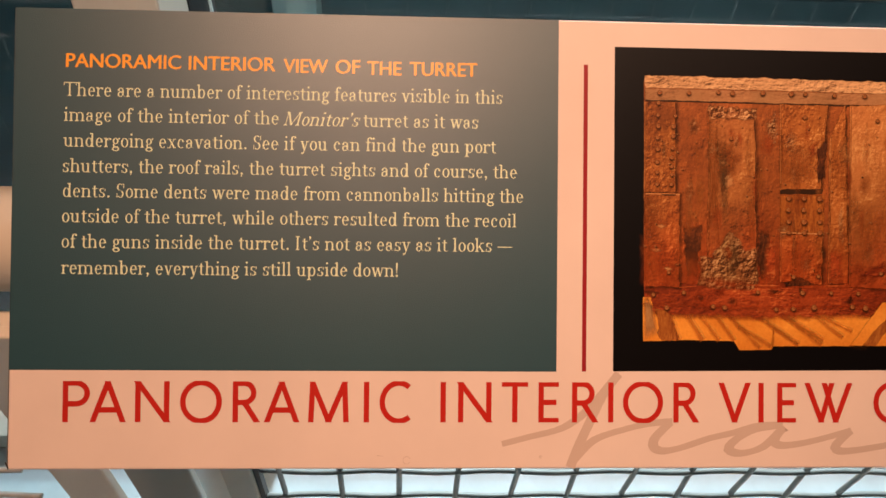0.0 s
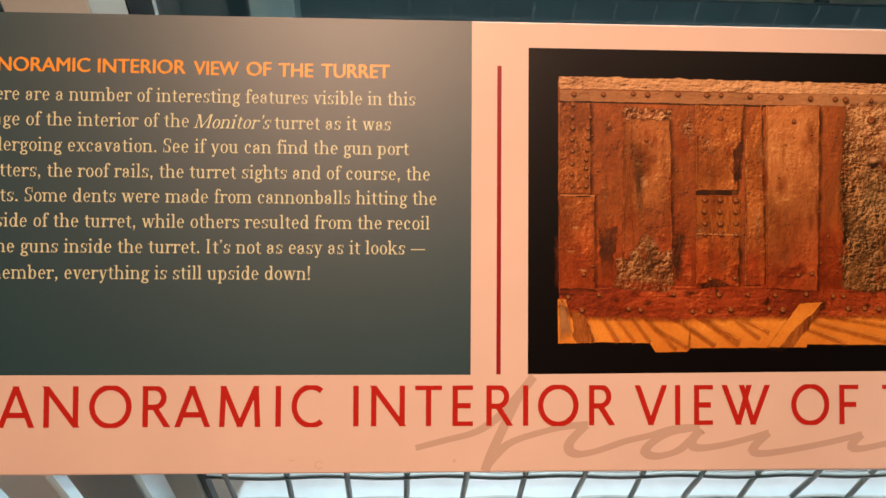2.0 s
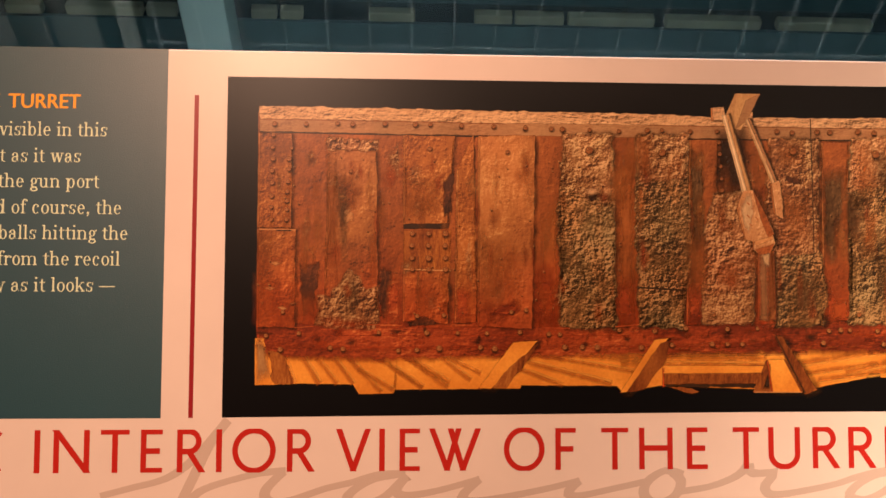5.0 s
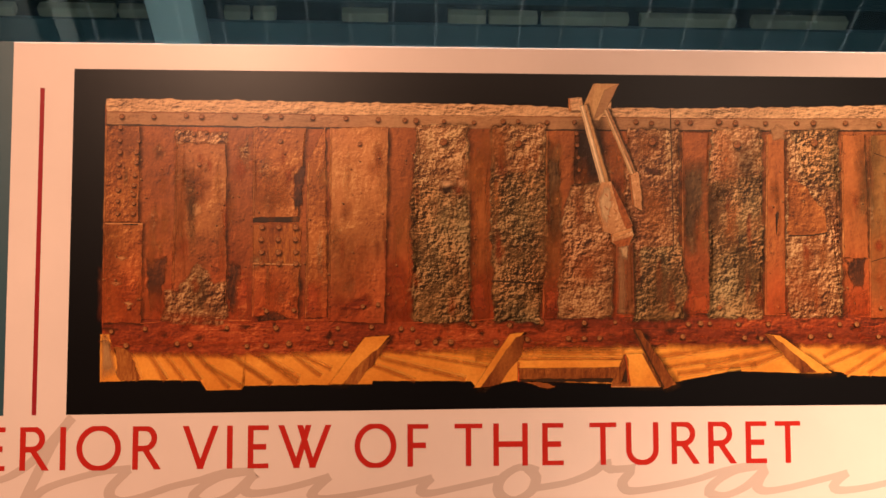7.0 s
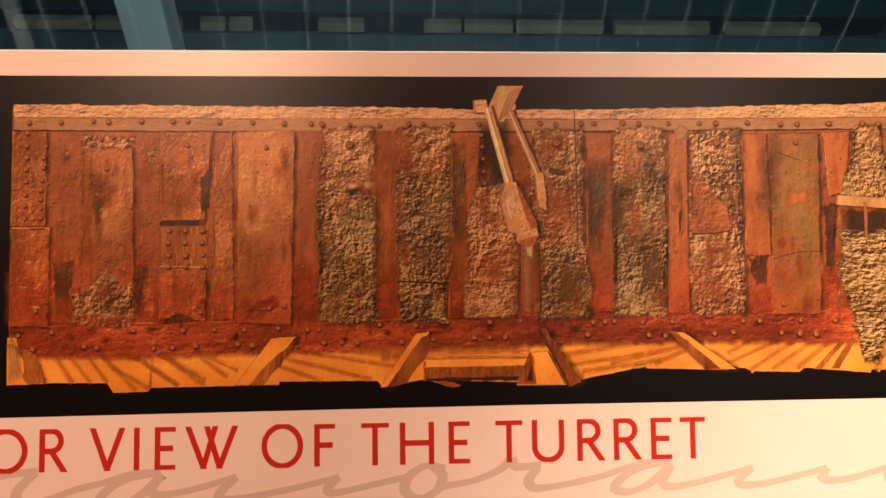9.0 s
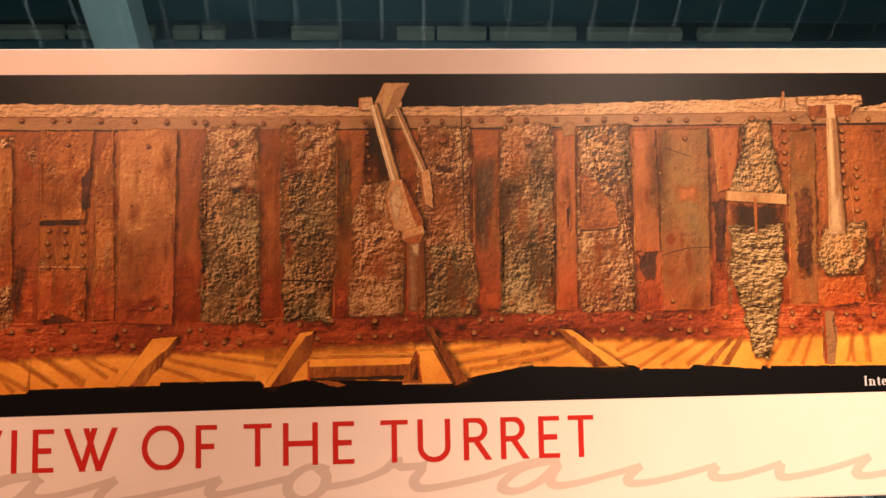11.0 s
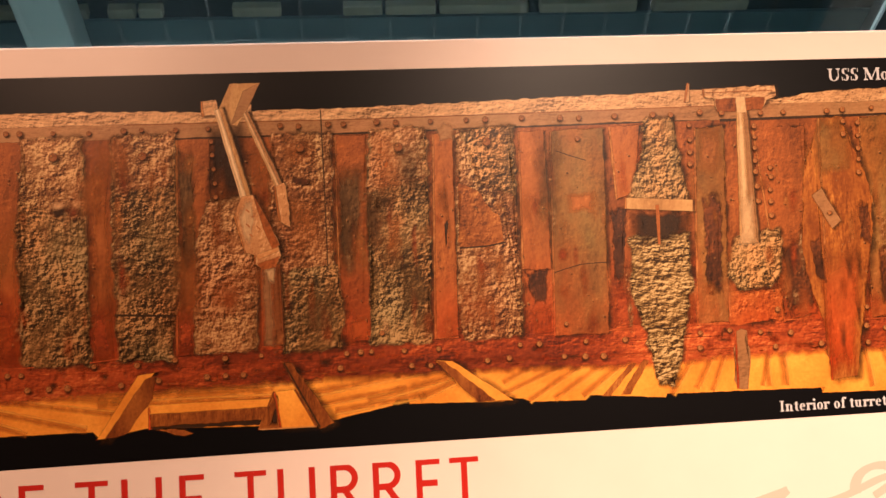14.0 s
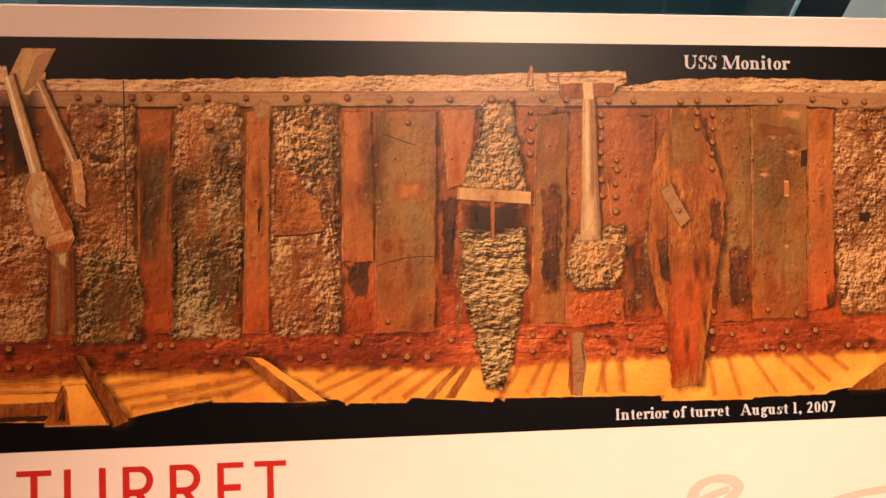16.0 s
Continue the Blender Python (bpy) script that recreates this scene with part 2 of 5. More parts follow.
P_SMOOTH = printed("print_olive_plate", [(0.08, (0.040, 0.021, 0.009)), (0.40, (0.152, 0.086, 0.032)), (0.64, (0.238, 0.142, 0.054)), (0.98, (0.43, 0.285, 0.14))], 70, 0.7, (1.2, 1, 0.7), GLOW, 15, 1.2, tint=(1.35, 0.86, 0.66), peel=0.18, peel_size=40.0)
P_LEDGE = printed("print_tan_ledge", [(0.1, (0.10, 0.050, 0.026)), (0.4, (0.40, 0.225, 0.130)), (0.65, (0.55, 0.33, 0.20)), (0.98, (0.64, 0.43, 0.27))], 150, 1.6, (0.6, 1, 1.5), None, 26, 0.9, lumpy=0.2, grain_size=300.0, peel=0.25, peel_size=80.0)
P_LIP = printed("print_ledge_face", [(0.1, (0.10, 0.044, 0.022)), (0.45, (0.31, 0.148, 0.078)), (0.7, (0.39, 0.20, 0.108)), (0.98, (0.46, 0.26, 0.15))], 110, 0.9, (0.6, 1, 1.4), None, 14, 0.9, tint=(0.85, 0.92, 0.9))
P_FLANGE = printed("print_red_flange", [(0.1, (0.045, 0.009, 0.006)), (0.42, (0.165, 0.026, 0.010)), (0.68, (0.33, 0.060, 0.020)), (0.98, (0.56, 0.18, 0.070))], 100, 1.2, (0.7, 1, 1.4), None, 13, 1.5, tint=(1.35, 1.45, 1.4), peel=0.14, peel_size=60.0, upright=False)
P_WOOD = printed("print_yellow_planks", [(0.1, (0.45, 0.146, 0.023)), (0.42, (0.66, 0.250, 0.042)), (0.68, (0.82, 0.365, 0.070)), (0.98, (0.97, 0.57, 0.17))], 60, 0.35, (1, 1, 1), None, 26, 1.2, upright=False)
P_JOINT = printed("print_plank_joint", [(0.1, (0.28, 0.085, 0.018)), (0.5, (0.46, 0.155, 0.030)), (0.98, (0.62, 0.26, 0.05))], 60, 0.5, (1, 1, 1), None, 26, 0.9, upright=False)
P_GLOWWOOD = printed("print_bright_plank_edge", [(0.1, (0.66, 0.30, 0.06)), (0.5, (0.84, 0.44, 0.10)), (0.98, (0.96, 0.62, 0.22))], 60, 0.4, (1, 1, 1), None, 26, 0.9, upright=False)
P_STAIN = printed("print_verdigris", [(0.1, (0.026, 0.014, 0.007)), (0.5, (0.092, 0.047, 0.022)), (0.98, (0.22, 0.125, 0.062))], 150, 1.6, (1.2, 1, 0.8), None, 26, 1.2, upright=False)
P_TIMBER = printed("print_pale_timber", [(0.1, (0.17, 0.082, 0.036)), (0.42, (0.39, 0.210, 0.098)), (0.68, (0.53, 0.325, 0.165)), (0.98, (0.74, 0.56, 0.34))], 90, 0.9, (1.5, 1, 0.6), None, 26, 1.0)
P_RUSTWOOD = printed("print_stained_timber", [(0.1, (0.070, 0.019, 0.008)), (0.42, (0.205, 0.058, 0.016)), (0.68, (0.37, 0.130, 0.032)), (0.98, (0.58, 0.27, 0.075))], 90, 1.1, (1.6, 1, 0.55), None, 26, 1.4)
P_DARK = printed("print_dark_stain", [(0.2, (0.014, 0.008, 0.006)), (0.6, (0.042, 0.020, 0.011)), (0.98, (0.095, 0.042, 0.020))], 90, 0.7, (1.5, 1, 0.5), None, 20, 0.9, upright=False)
P_ROT = printed("print_corroded_hollow", [(0.1, (0.026, 0.010, 0.006)), (0.5, (0.070, 0.024, 0.012)), (0.75, (0.165, 0.050, 0.020)), (0.98, (0.32, 0.105, 0.040))], 130, 1.4, (1.1, 1, 0.8), None, 40, 1.5, sharp=True)
P_STUD = printed("print_rivet", [(0.1, (0.08, 0.024, 0.010)), (0.5, (0.230, 0.076, 0.029)), (0.98, (0.40, 0.17, 0.070))], 120, 1.2, upright=False)
P_PIPE = printed("print_pale_pipe", [(0.1, (0.30, 0.175, 0.10)), (0.45, (0.54, 0.355, 0.225)), (0.7, (0.65, 0.455, 0.30)), (0.98, (0.82, 0.65, 0.48))], 100, 0.8, (1.2, 1, 0.6), None, 30, 0.9)
P_GLINT = printed("print_bright_edge", [(0.1, (0.32, 0.13, 0.055)), (0.5, (0.50, 0.235, 0.105)), (0.98, (0.76, 0.49, 0.27))], 120, 1.2)
P_SHINE = printed("print_lit_metal", [(0.1, (0.46, 0.30, 0.19)), (0.5, (0.68, 0.51, 0.36)), (0.98, (0.86, 0.72, 0.56))], 100, 0.6, (1.2, 1, 0.6), None, 30, 0.8)
P_CAST = printed("print_rusty_casting", [(0.1, (0.17, 0.062, 0.024)), (0.42, (0.41, 0.190, 0.090)), (0.68, (0.53, 0.285, 0.150)), (0.98, (0.72, 0.50, 0.33))], 110, 1.2, (1.1, 1, 0.8), None, 40, 1.1, peel=0.25, peel_size=110.0)

# ---- mesh helpers ----


def part(name, bm, material, parent=None, label=""):
    me = bpy.data.meshes.new(name)
    bm.normal_update()
    if material.name.startswith("print_") and "cover" not in bm.verts.layers.float:
        cover = bm.verts.layers.float.new("cover")
        for v in bm.verts:
            v[cover] = 1.0
    bm.to_mesh(me)
    bm.free()
    me.materials.append(material)
    ob = new(name, me)
    if parent:
        ob.parent = parent
    if label:
        ob["label"] = label
    return ob


def empty(name, m, label, category, kind="", group=""):
    ob = new(name)
    ob.empty_display_size = 0.05
    ob.matrix_world = m
    return tagged(ob, label, category, group, kind)


def box(x0, x1, y0, y1, z0, z1, bevel=0.0):
    bm = bmesh.new()
    bmesh.ops.create_cube(bm, size=1, matrix=Matrix.LocRotScale(((x0 + x1) / 2, (y0 + y1) / 2, (z0 + z1) / 2), None, (x1 - x0, y1 - y0, z1 - z0)))
    if bevel:
        bmesh.ops.bevel(bm, geom=bm.edges[:], offset=bevel, segments=2, affect="EDGES", profile=0.5)
    return bm


def tube(points, radius, sides=8):
    bm = bmesh.new()
    rings = []
    pts = [Vector(p) for p in points]
    for i, p in enumerate(pts):
        d = (pts[min(i + 1, len(pts) - 1)] - pts[max(i - 1, 0)]).normalized()
        a = d.cross(Vector((0, 1, 0)) if abs(d.y) < 0.9 else Vector((1, 0, 0))).normalized()
        b = d.cross(a)
        rings.append([bm.verts.new(p + radius * (math.cos(k * math.tau / sides) * a + math.sin(k * math.tau / sides) * b)) for k in range(sides)])
    for r, s in zip(rings, rings[1:]):
        for k in range(sides):
            bm.faces.new((r[k], r[(k + 1) % sides], s[(k + 1) % sides], s[k]))
    bm.faces.new(rings[0][::-1])
    bm.faces.new(rings[-1])
    bmesh.ops.recalc_face_normals(bm, faces=bm.faces[:])
    for f in bm.faces:
        f.smooth = len(f.verts) == 4
    return bm


# ---- the setting ----
GLASS_Y = 0.745


def structure(name, bm, material, label, category):
    return tagged(part(name, bm, material), label, category, "", "structure")


structure("floor", box(-3, 4, -3, 0.76, -0.1, 0), M_FLOOR, "pale blue grey gallery floor under the railing", "floor")
structure("ceiling", box(-3, 4, -3, 0.80, 3.0, 3.1), M_CEIL, "dark gallery ceiling", "ceiling")
structure("wall_south", box(-3, 4, -3.1, -3, -0.1, 3.1), M_WALL, "plain warm grey gallery wall", "wall")
structure("wall_west", box(-3.1, -3, -3, 6, -2.6, 3.1), M_WALL, "plain warm grey side wall", "wall")
structure("wall_east", box(4, 4.1, -3, 6, -2.6, 3.1), M_WALL, "plain warm grey side wall", "wall")
structure("wall_north", box(-3, 4, 6, 6.1, -2.6, 3.1), M_TANK_DARK, "dark teal far wall of the tank hall", "wall")
structure("hall_floor", box(-3, 4, 0.76, 6, -2.6, -2.5), M_TANK_DARK, "dark floor of the tank hall", "floor")
structure("hall_ceiling", box(-3, 4, 0.80, 6, 3.0, 3.1), M_CEIL, "dark ceiling of the tank hall", "ceiling")
structure("wall_below_window", box(-3, 4, 0.76, 0.80, -2.5, 0.0), M_TANK_DARK, "dark wall under the window", "wall")


def window(index, x0, x1):
    w = empty("window_%d" % index, pose(0, 0, 0), "tall double glazed window with off-white mullion and black gasket", "window", "structure")
    part("window_frame", box(x0 - 0.075, x0, 0.62, 0.705, 0.0, 3.0, 0.002), M_MULLION, w)
    part("gasket", box(x0 - 0.074, x0 + 0.001, 0.7055, 0.80, 0.05, 2.98), M_GASKET, w, "black rubber gasket")
    part("bead", box(x0 + 0.0012, x0 + 0.004, 0.774, 0.778, 0.05, 2.98), M_ALU, w, "thin pale glazing bead")
    part("bead", box(x1 - 0.079, x1 - 0.0762, 0.774, 0.778, 0.05, 2.98), M_ALU, w, "thin pale glazing bead")
    part("window_sill", box(x0 + 0.002, x1 - 0.077, 0.66, 0.758, 0.0, 0.05, 0.002), M_MULLION, w)
    for y in (GLASS_Y, GLASS_Y + 0.022):
        bm = bmesh.new()
        v = [bm.verts.new(p) for p in ((x0 + 0.002, y, 0.05), (x1 - 0.077, y, 0.05), (x1 - 0.077, y, 2.98), (x0 + 0.002, y, 2.98))]
        bm.faces.new(v)
        pane = part("pane", bm, M_GLASS, w, "clear glass pane")
        pane.visible_shadow = False


for i in range(4):
    window(i + 1, -1.611 + 1.393 * i, -1.611 + 1.393 * (i + 1))

# ---- the tank hall beyond the glass ----
tank = empty("conservation_tank", pose(0, 2.45, 0), "dark blue-grey steel tank with a ledge of beige timber blocks", "tank")
part("tank_wall", box(-3, 4, 0.05, 0.15, -2.5, -0.274), M_TANK, tank)
# solid box: the dark between the blocks is put into its black
part("ledge_back", box(-3, 4, 0.066, 0.30, -0.273, -0.196), M_GAP_SHADE, tank, "solid black backing that stands for the shade behind the blocks")
part("hood", box(-3, 4, 0.058, 0.30, -0.195, 1.2, 0.01), M_TANK_DARK, tank, "dark teal upper lining")
BLOCKS = ((-1.75, -1.45), (-1.42, -1.18), (-1.10, -0.98), (-0.90, -0.645), (-0.632, -0.53), (-0.455, -0.343), (-0.278, -0.193), (-0.180, -0.103), (0.123, 0.282), (0.488, 0.62), (0.63, 0.80), (0.815, 1.12), (1.16, 1.50), (1.56, 1.9))
for x0, x1 in BLOCKS:
    b = part("block", box(x0, x1, 0.022, 0.062, -0.248, -0.212, 0.005), M_BLOCK, tank, "beige timber block")
tagged(part("column", box(-0.405, -0.272, 2.11, 2.24, -2.5, 3.0, 0.004), M_COLUMN), "pale teal square steel column in the tank hall", "column")

# ---- the railing ----
rail = empty("railing", pose(0, 0.374, 0), "cream enamelled railing with woven wire mesh infill", "railing")
part("handrail", tube([(-2.2, 0.046, 0.912), (3.2, 0.046, 0.912)], 0.042, 24), M_RAIL, rail, "thick round cream handrail")
part("post", box(-0.362, -0.308, -0.02, -0.008, 0.0, 0.87, 0.002), M_RAIL, rail)
part("post", box(-0.292, -0.224, -0.012, 0.0, 0.0, 0.87, 0.002), M_RAIL_SHADED, rail, "flat steel post with its shade put into a darker enamel")
part("post", box(-0.192, -0.160, -0.012, 0.0, 0.0, 0.85, 0.002), M_RAIL, rail)
part("mesh_edge", box(-0.160, -0.154, -0.006, 0.006, 0.1, 0.85), M_GASKET, rail, "dark edge channel of the mesh")
part("bottom_rail", box(-2.2, 3.2, -0.015, 0.015, 0.06, 0.09, 0.003), M_RAIL, rail)
part("top_rail", box(-2.2, 3.2, -0.010, 0.02, 0.82, 0.85, 0.003), M_RAIL, rail)
PITCH = 0.0657


def crimped(length, count, along, flip):
    """A wire that bends to and fro where it crosses the others."""
    pts = []
    for i in range(count * 4 + 1):
        s = i * length / (count * 4)
        bend = 0.0013 * math.cos(math.pi * i / 4.0) * flip
        pts.append((0, bend, s) if along == "z" else (s, bend, 0))
    return tube(pts, 0.0034, 6)


upright = {}
cross = {}
for k in range(-12, 42):
    x = 0.064 + PITCH * k
    if -0.41 < x < -0.15:
        continue
    f = 1 if k % 2 else -1
    if f not in upright:
        first = part("upright_wire", crimped(11 * 0.0675, 11, "z", f), M_WIRE, rail)
        upright[f] = first.data
    else:
        first = new("upright_wire", upright[f])
        first.parent = rail
    first.location = (x, 0, 0.567 - 0.0675 * 7)
for x0, count in ((-0.1575, 44), (-0.41 - 10 * PITCH, 10)):
    for j in (0, 1, 2, 3, 4, 5, 6, 7, 8, 10):
        z = 0.567 + 0.0675 * (j - 7)
        f = 1 if (j + (0 if count > 20 else 0)) % 2 else -1
        if (count, f) not in cross:
            w = part("cross_wire", crimped(count * PITCH, count, "x", f), M_WIRE, rail)
            cross[count, f] = w.data
        else:
            w = new("cross_wire", cross[count, f])
            w.parent = rail
        w.location = (x0, 0, z)

# ---- the sign: its own plane, x along, z up its slope, millimetres of print ----
sign = empty("exhibit_panel", BASE @ pose(0, 0.545, 0, 0, -0.218, 0), "long sloping cream exhibit panel with teal text field and panoramic photograph", "sign")
X0, X1, Z0, Z1 = -0.2525, 1.32, -0.1345, 0.1635
part("board", box(X0, X1, 0.0, 0.008, Z0, Z1, 0.0012), M_BOARD, sign)
part("edge", box(X0 - 0.0006, X0 + 0.0004, 0.0012, 0.0075, Z0 + 0.001, Z1 - 0.001), M_EDGE, sign, "dark cut edge")
for x in (-0.05, 0.55, 1.15):
    part("bracket", box(x - 0.02, x + 0.02, 0.009, 0.10, -0.02, 0.02, 0.002), M_RAIL, sign, "steel bracket behind the board")
LAYER = 0.00007


def area(points, layer, ragged=0.0, seed=0.0, step=2.5, feather=0.0, core=0.0, peak=1.0, bm=None):
    """A flat printed area from its outline in millimetres; ragged: how far its edge wanders; feather: how far it fades out at the edge;
    core: the share of it that stays solid where it fades out from the middle."""
    bm = bm or bmesh.new()
    loop = []
    n = len(points)
    for i in range(n):
        a, b = Vector(points[i]), Vector(points[(i + 1) % n])
        d = b - a
        cuts = max(1, int(d.length / step)) if ragged else 1
        side = Vector((-d.y, d.x)).normalized() if d.length else Vector((0, 0))
        for k in range(cuts):
            p = a + d * (k / cuts)
            if ragged:
                p = p + side * ragged * 2 * noise.noise(Vector((p.x * 0.23, p.y * 0.23, seed)))
            loop.append(p)
    turn = sum(loop[i - 1].cross(loop[i]) for i in range(len(loop)))
    if turn < 0:
        loop.reverse()
    cover = bm.verts.layers.float.get("cover") or bm.verts.layers.float.new("cover")

    def ring(pts, value):
        out = []
        for p in pts:
            v = bm.verts.new((p.x / 1000, -layer * LAYER, p.y / 1000))
            v[cover] = value
            out.append(v)
        return out

    inner = loop
    if core or feather:
        mid = sum(loop, Vector((0, 0))) / len(loop)
        outer = []
        inner = []
        for i, p in enumerate(loop):
            d = (loop[(i + 1) % len(loop)] - loop[i - 1])
            side = Vector((d.y, -d.x)).normalized() if d.length else Vector((0, 0))
            if core:
                outer.append(mid + (p - mid) * 1.12)
                inner.append(mid + (p - mid) * core)
            else:
                outer.append(p + side * feather / 2)
                inner.append(p - side * feather / 2)
        a, b = ring(outer, 0.0), ring(inner, peak)
        for i in range(len(a)):
            k = (i + 1) % len(a)
            bm.faces.new((a[i], a[k], b[k], b[i]))
        f = bm.faces.new(b)
    else:
        f = bm.faces.new(ring(loop, 1.0))
    bmesh.ops.triangulate(bm, faces=[f])
    return bm


def flat(x0, x1, z0, z1):
    return [(x0, z0), (x1, z0), (x1, z1), (x0, z1)]


def ribbon(points, width, layer, bm=None, smooth=0, nib=0.0):
    """A stroke along a line of points, in millimetres; nib: how much wider it grows where it runs steeply, as from a broad pen."""
    bm = bm or bmesh.new()
    pts = [Vector(p) for i, p in enumerate(points) if i == 0 or (Vector(p) - Vector(points[i - 1])).length > 1e-4]
    for _ in range(smooth):
        fine = [pts[0]]
        for i in range(len(pts) - 1):
            p0, p1, p2, p3 = pts[max(i - 1, 0)], pts[i], pts[i + 1], pts[min(i + 2, len(pts) - 1)]
            fine += [(9 * (p1 + p2) - p0 - p3) / 16, p2]
        pts = fine
    left, right = [], []
    if len(pts) < 2:
        return bm
    for i, p in enumerate(pts):
        a, b = pts[max(i - 1, 0)], pts[min(i + 1, len(pts) - 1)]
        if i == 0 and pts[0] == pts[-1]:
            a = pts[-2]
        if i == len(pts) - 1 and pts[0] == pts[-1]:
            b = pts[1]
        d = (b - a).normalized()
        s = Vector((-d.y, d.x))
        w = width + nib * abs(d.y * 0.97 - d.x * 0.24)
        if 0 < i < len(pts) - 1:
            u, v = (p - a).normalized(), (b - p).normalized()
            w = w / max(0.7, math.sqrt(max(0.0, (1 + u.dot(v)) / 2)))
        y = -(layer + 0.02 * i) * LAYER
        left.append(bm.verts.new(((p + s * w / 2).x / 1000, y, (p + s * w / 2).y / 1000)))
        right.append(bm.verts.new(((p - s * w / 2).x / 1000, y, (p - s * w / 2).y / 1000)))
    for i in range(len(pts) - 1):
        bm.faces.new((left[i], right[i], right[i + 1], left[i + 1]))
    return bm


def arc(cx, cz, rx, rz, a0, a1, n=24):
    return [(cx + rx * math.cos(radians(a0 + (a1 - a0) * i / n)), cz + rz * math.sin(radians(a0 + (a1 - a0) * i / n))) for i in range(n + 1)]


TOP, FOOT = 146.2, -67.9
part("text_field", area(flat(-252.3, 101.6, -70.6, 163.3), 1), M_TEAL, sign, "dark teal text field")
part("rule", area(flat(118.6, 121.4, -70.4, 133.8), 1), M_MAROON, sign, "thin maroon upright rule")
part("photo_ground", area([(139.4, -70.3), (300, -69.1), (480, FOOT), (1300, -67.2), (1300, TOP), (139.4, TOP)], 1), M_BLACK, sign, "black ground of the photograph")

# The lettering: strokes of a plain geometric alphabet, unit height, each with its width
GLYPHS = {
    "P": (0.56, [[(0.06, 0), (0.06, 1)], [(0.06, 0.955), (0.28, 0.955)] + arc(0.28, 0.70, 0.24, 0.255, 90, -90) + [(0.06, 0.445)]]),
    "A": (0.78, [[(0.04, 0), (0.40, 1.0)], [(0.38, 1.0), (0.75, 0)], [(0.17, 0.30), (0.62, 0.30)]]),
    "N": (0.78, [[(0.06, 0), (0.06, 1)], [(0.06, 0.97), (0.72, 0.03)], [(0.72, 0), (0.72, 1)]]),
    "O": (0.98, [arc(0.49, 0.5, 0.44, 0.47, 90, 450, 48)]),
    "R": (0.66, [[(0.06, 0), (0.06, 1)], [(0.06, 0.955), (0.28, 0.955)] + arc(0.28, 0.72, 0.23, 0.235, 90, -90) + [(0.06, 0.485)], [(0.28, 0.485), (0.60, 0)]]),
    "M": (1.0, [[(0.09, 0), (0.13, 1)], [(0.12, 0.99), (0.50, 0.03)], [(0.50, 0.03), (0.88, 0.99)], [(0.87, 1), (0.91, 0)]]),
    "I": (0.12, [[(0.06, 0), (0.06, 1)]]),
    "C": (0.78, [arc(0.49, 0.5, 0.44, 0.47, 52, 308, 40)]),
    "T": (0.66, [[(0, 0.955), (0.66, 0.955)], [(0.33, 0), (0.33, 0.95)]]),
    "E": (0.52, [[(0.06, 0), (0.06, 1)], [(0.06, 0.955), (0.52, 0.955)], [(0.06, 0.50), (0.46, 0.50)], [(0.06, 0.045), (0.52, 0.045)]]),
    "F": (0.50, [[(0.06, 0), (0.06, 1)], [(0.06, 0.955), (0.50, 0.955)], [(0.06, 0.50), (0.44, 0.50)]]),
    "V": (0.72, [[(0.04, 1), (0.37, 0)], [(0.35, 0), (0.68, 1)]]),
    "W": (1.08, [[(0.04, 1), (0.38, 0)], [(0.36, 0), (0.62, 1)], [(0.44, 1), (0.72, 0)], [(0.70, 0), (1.04, 1)]]),
    "H": (0.72, [[(0.06, 0), (0.06, 1)], [(0.66, 0), (0.66, 1)], [(0.06, 0.51), (0.66, 0.51)]]),
    "U": (0.72, [[(0.06, 1), (0.06, 0.35)] + arc(0.36, 0.35, 0.30, 0.31, 180, 360) + [(0.66, 1)]]),
}


def letter(c, x0, x1, z0, height, stroke):
    """One letter of the title, fitted between x0 and x1."""
    w, strokes = GLYPHS[c]
    lo = min(p[0] for s in strokes for p in s)
    hi = max(p[0] for s in strokes for p in s)
    kx = (x1 - x0 - stroke) / max(hi - lo, 0.001)
    bm = bmesh.new()
    for j, s in enumerate(strokes):
        s = [Vector((x0 + stroke / 2 + (px - lo) * kx, z0 + pz * height)) for px, pz in s]
        if len(s) == 2 and abs(s[0].x - s[1].x) > 0.1 and abs(s[0].y - s[1].y) > 1:
            d = (s[1] - s[0]) * 0.08
            s = [s[0] - (d if min(s[0].y - z0, z0 + height - s[0].y) < 1.2 else d * 0), s[1] + (d if min(s[1].y - z0, z0 + height - s[1].y) < 1.2 else d * 0)]
        ribbon(s, stroke, 2.5 + 0.15 * j, bm)
    for z, up in ((z0 - (0.4 if c in "OCU" else 0), -1), (z0 + height + (0.4 if c in "OC" else 0), 1)):
        bmesh.ops.bisect_plane(bm, geom=bm.verts[:] + bm.edges[:] + bm.faces[:], plane_co=(0, 0, z / 1000), plane_no=(0, 0, up), clear_outer=True)
    return part("title_letter", bm, M_RED, sign)


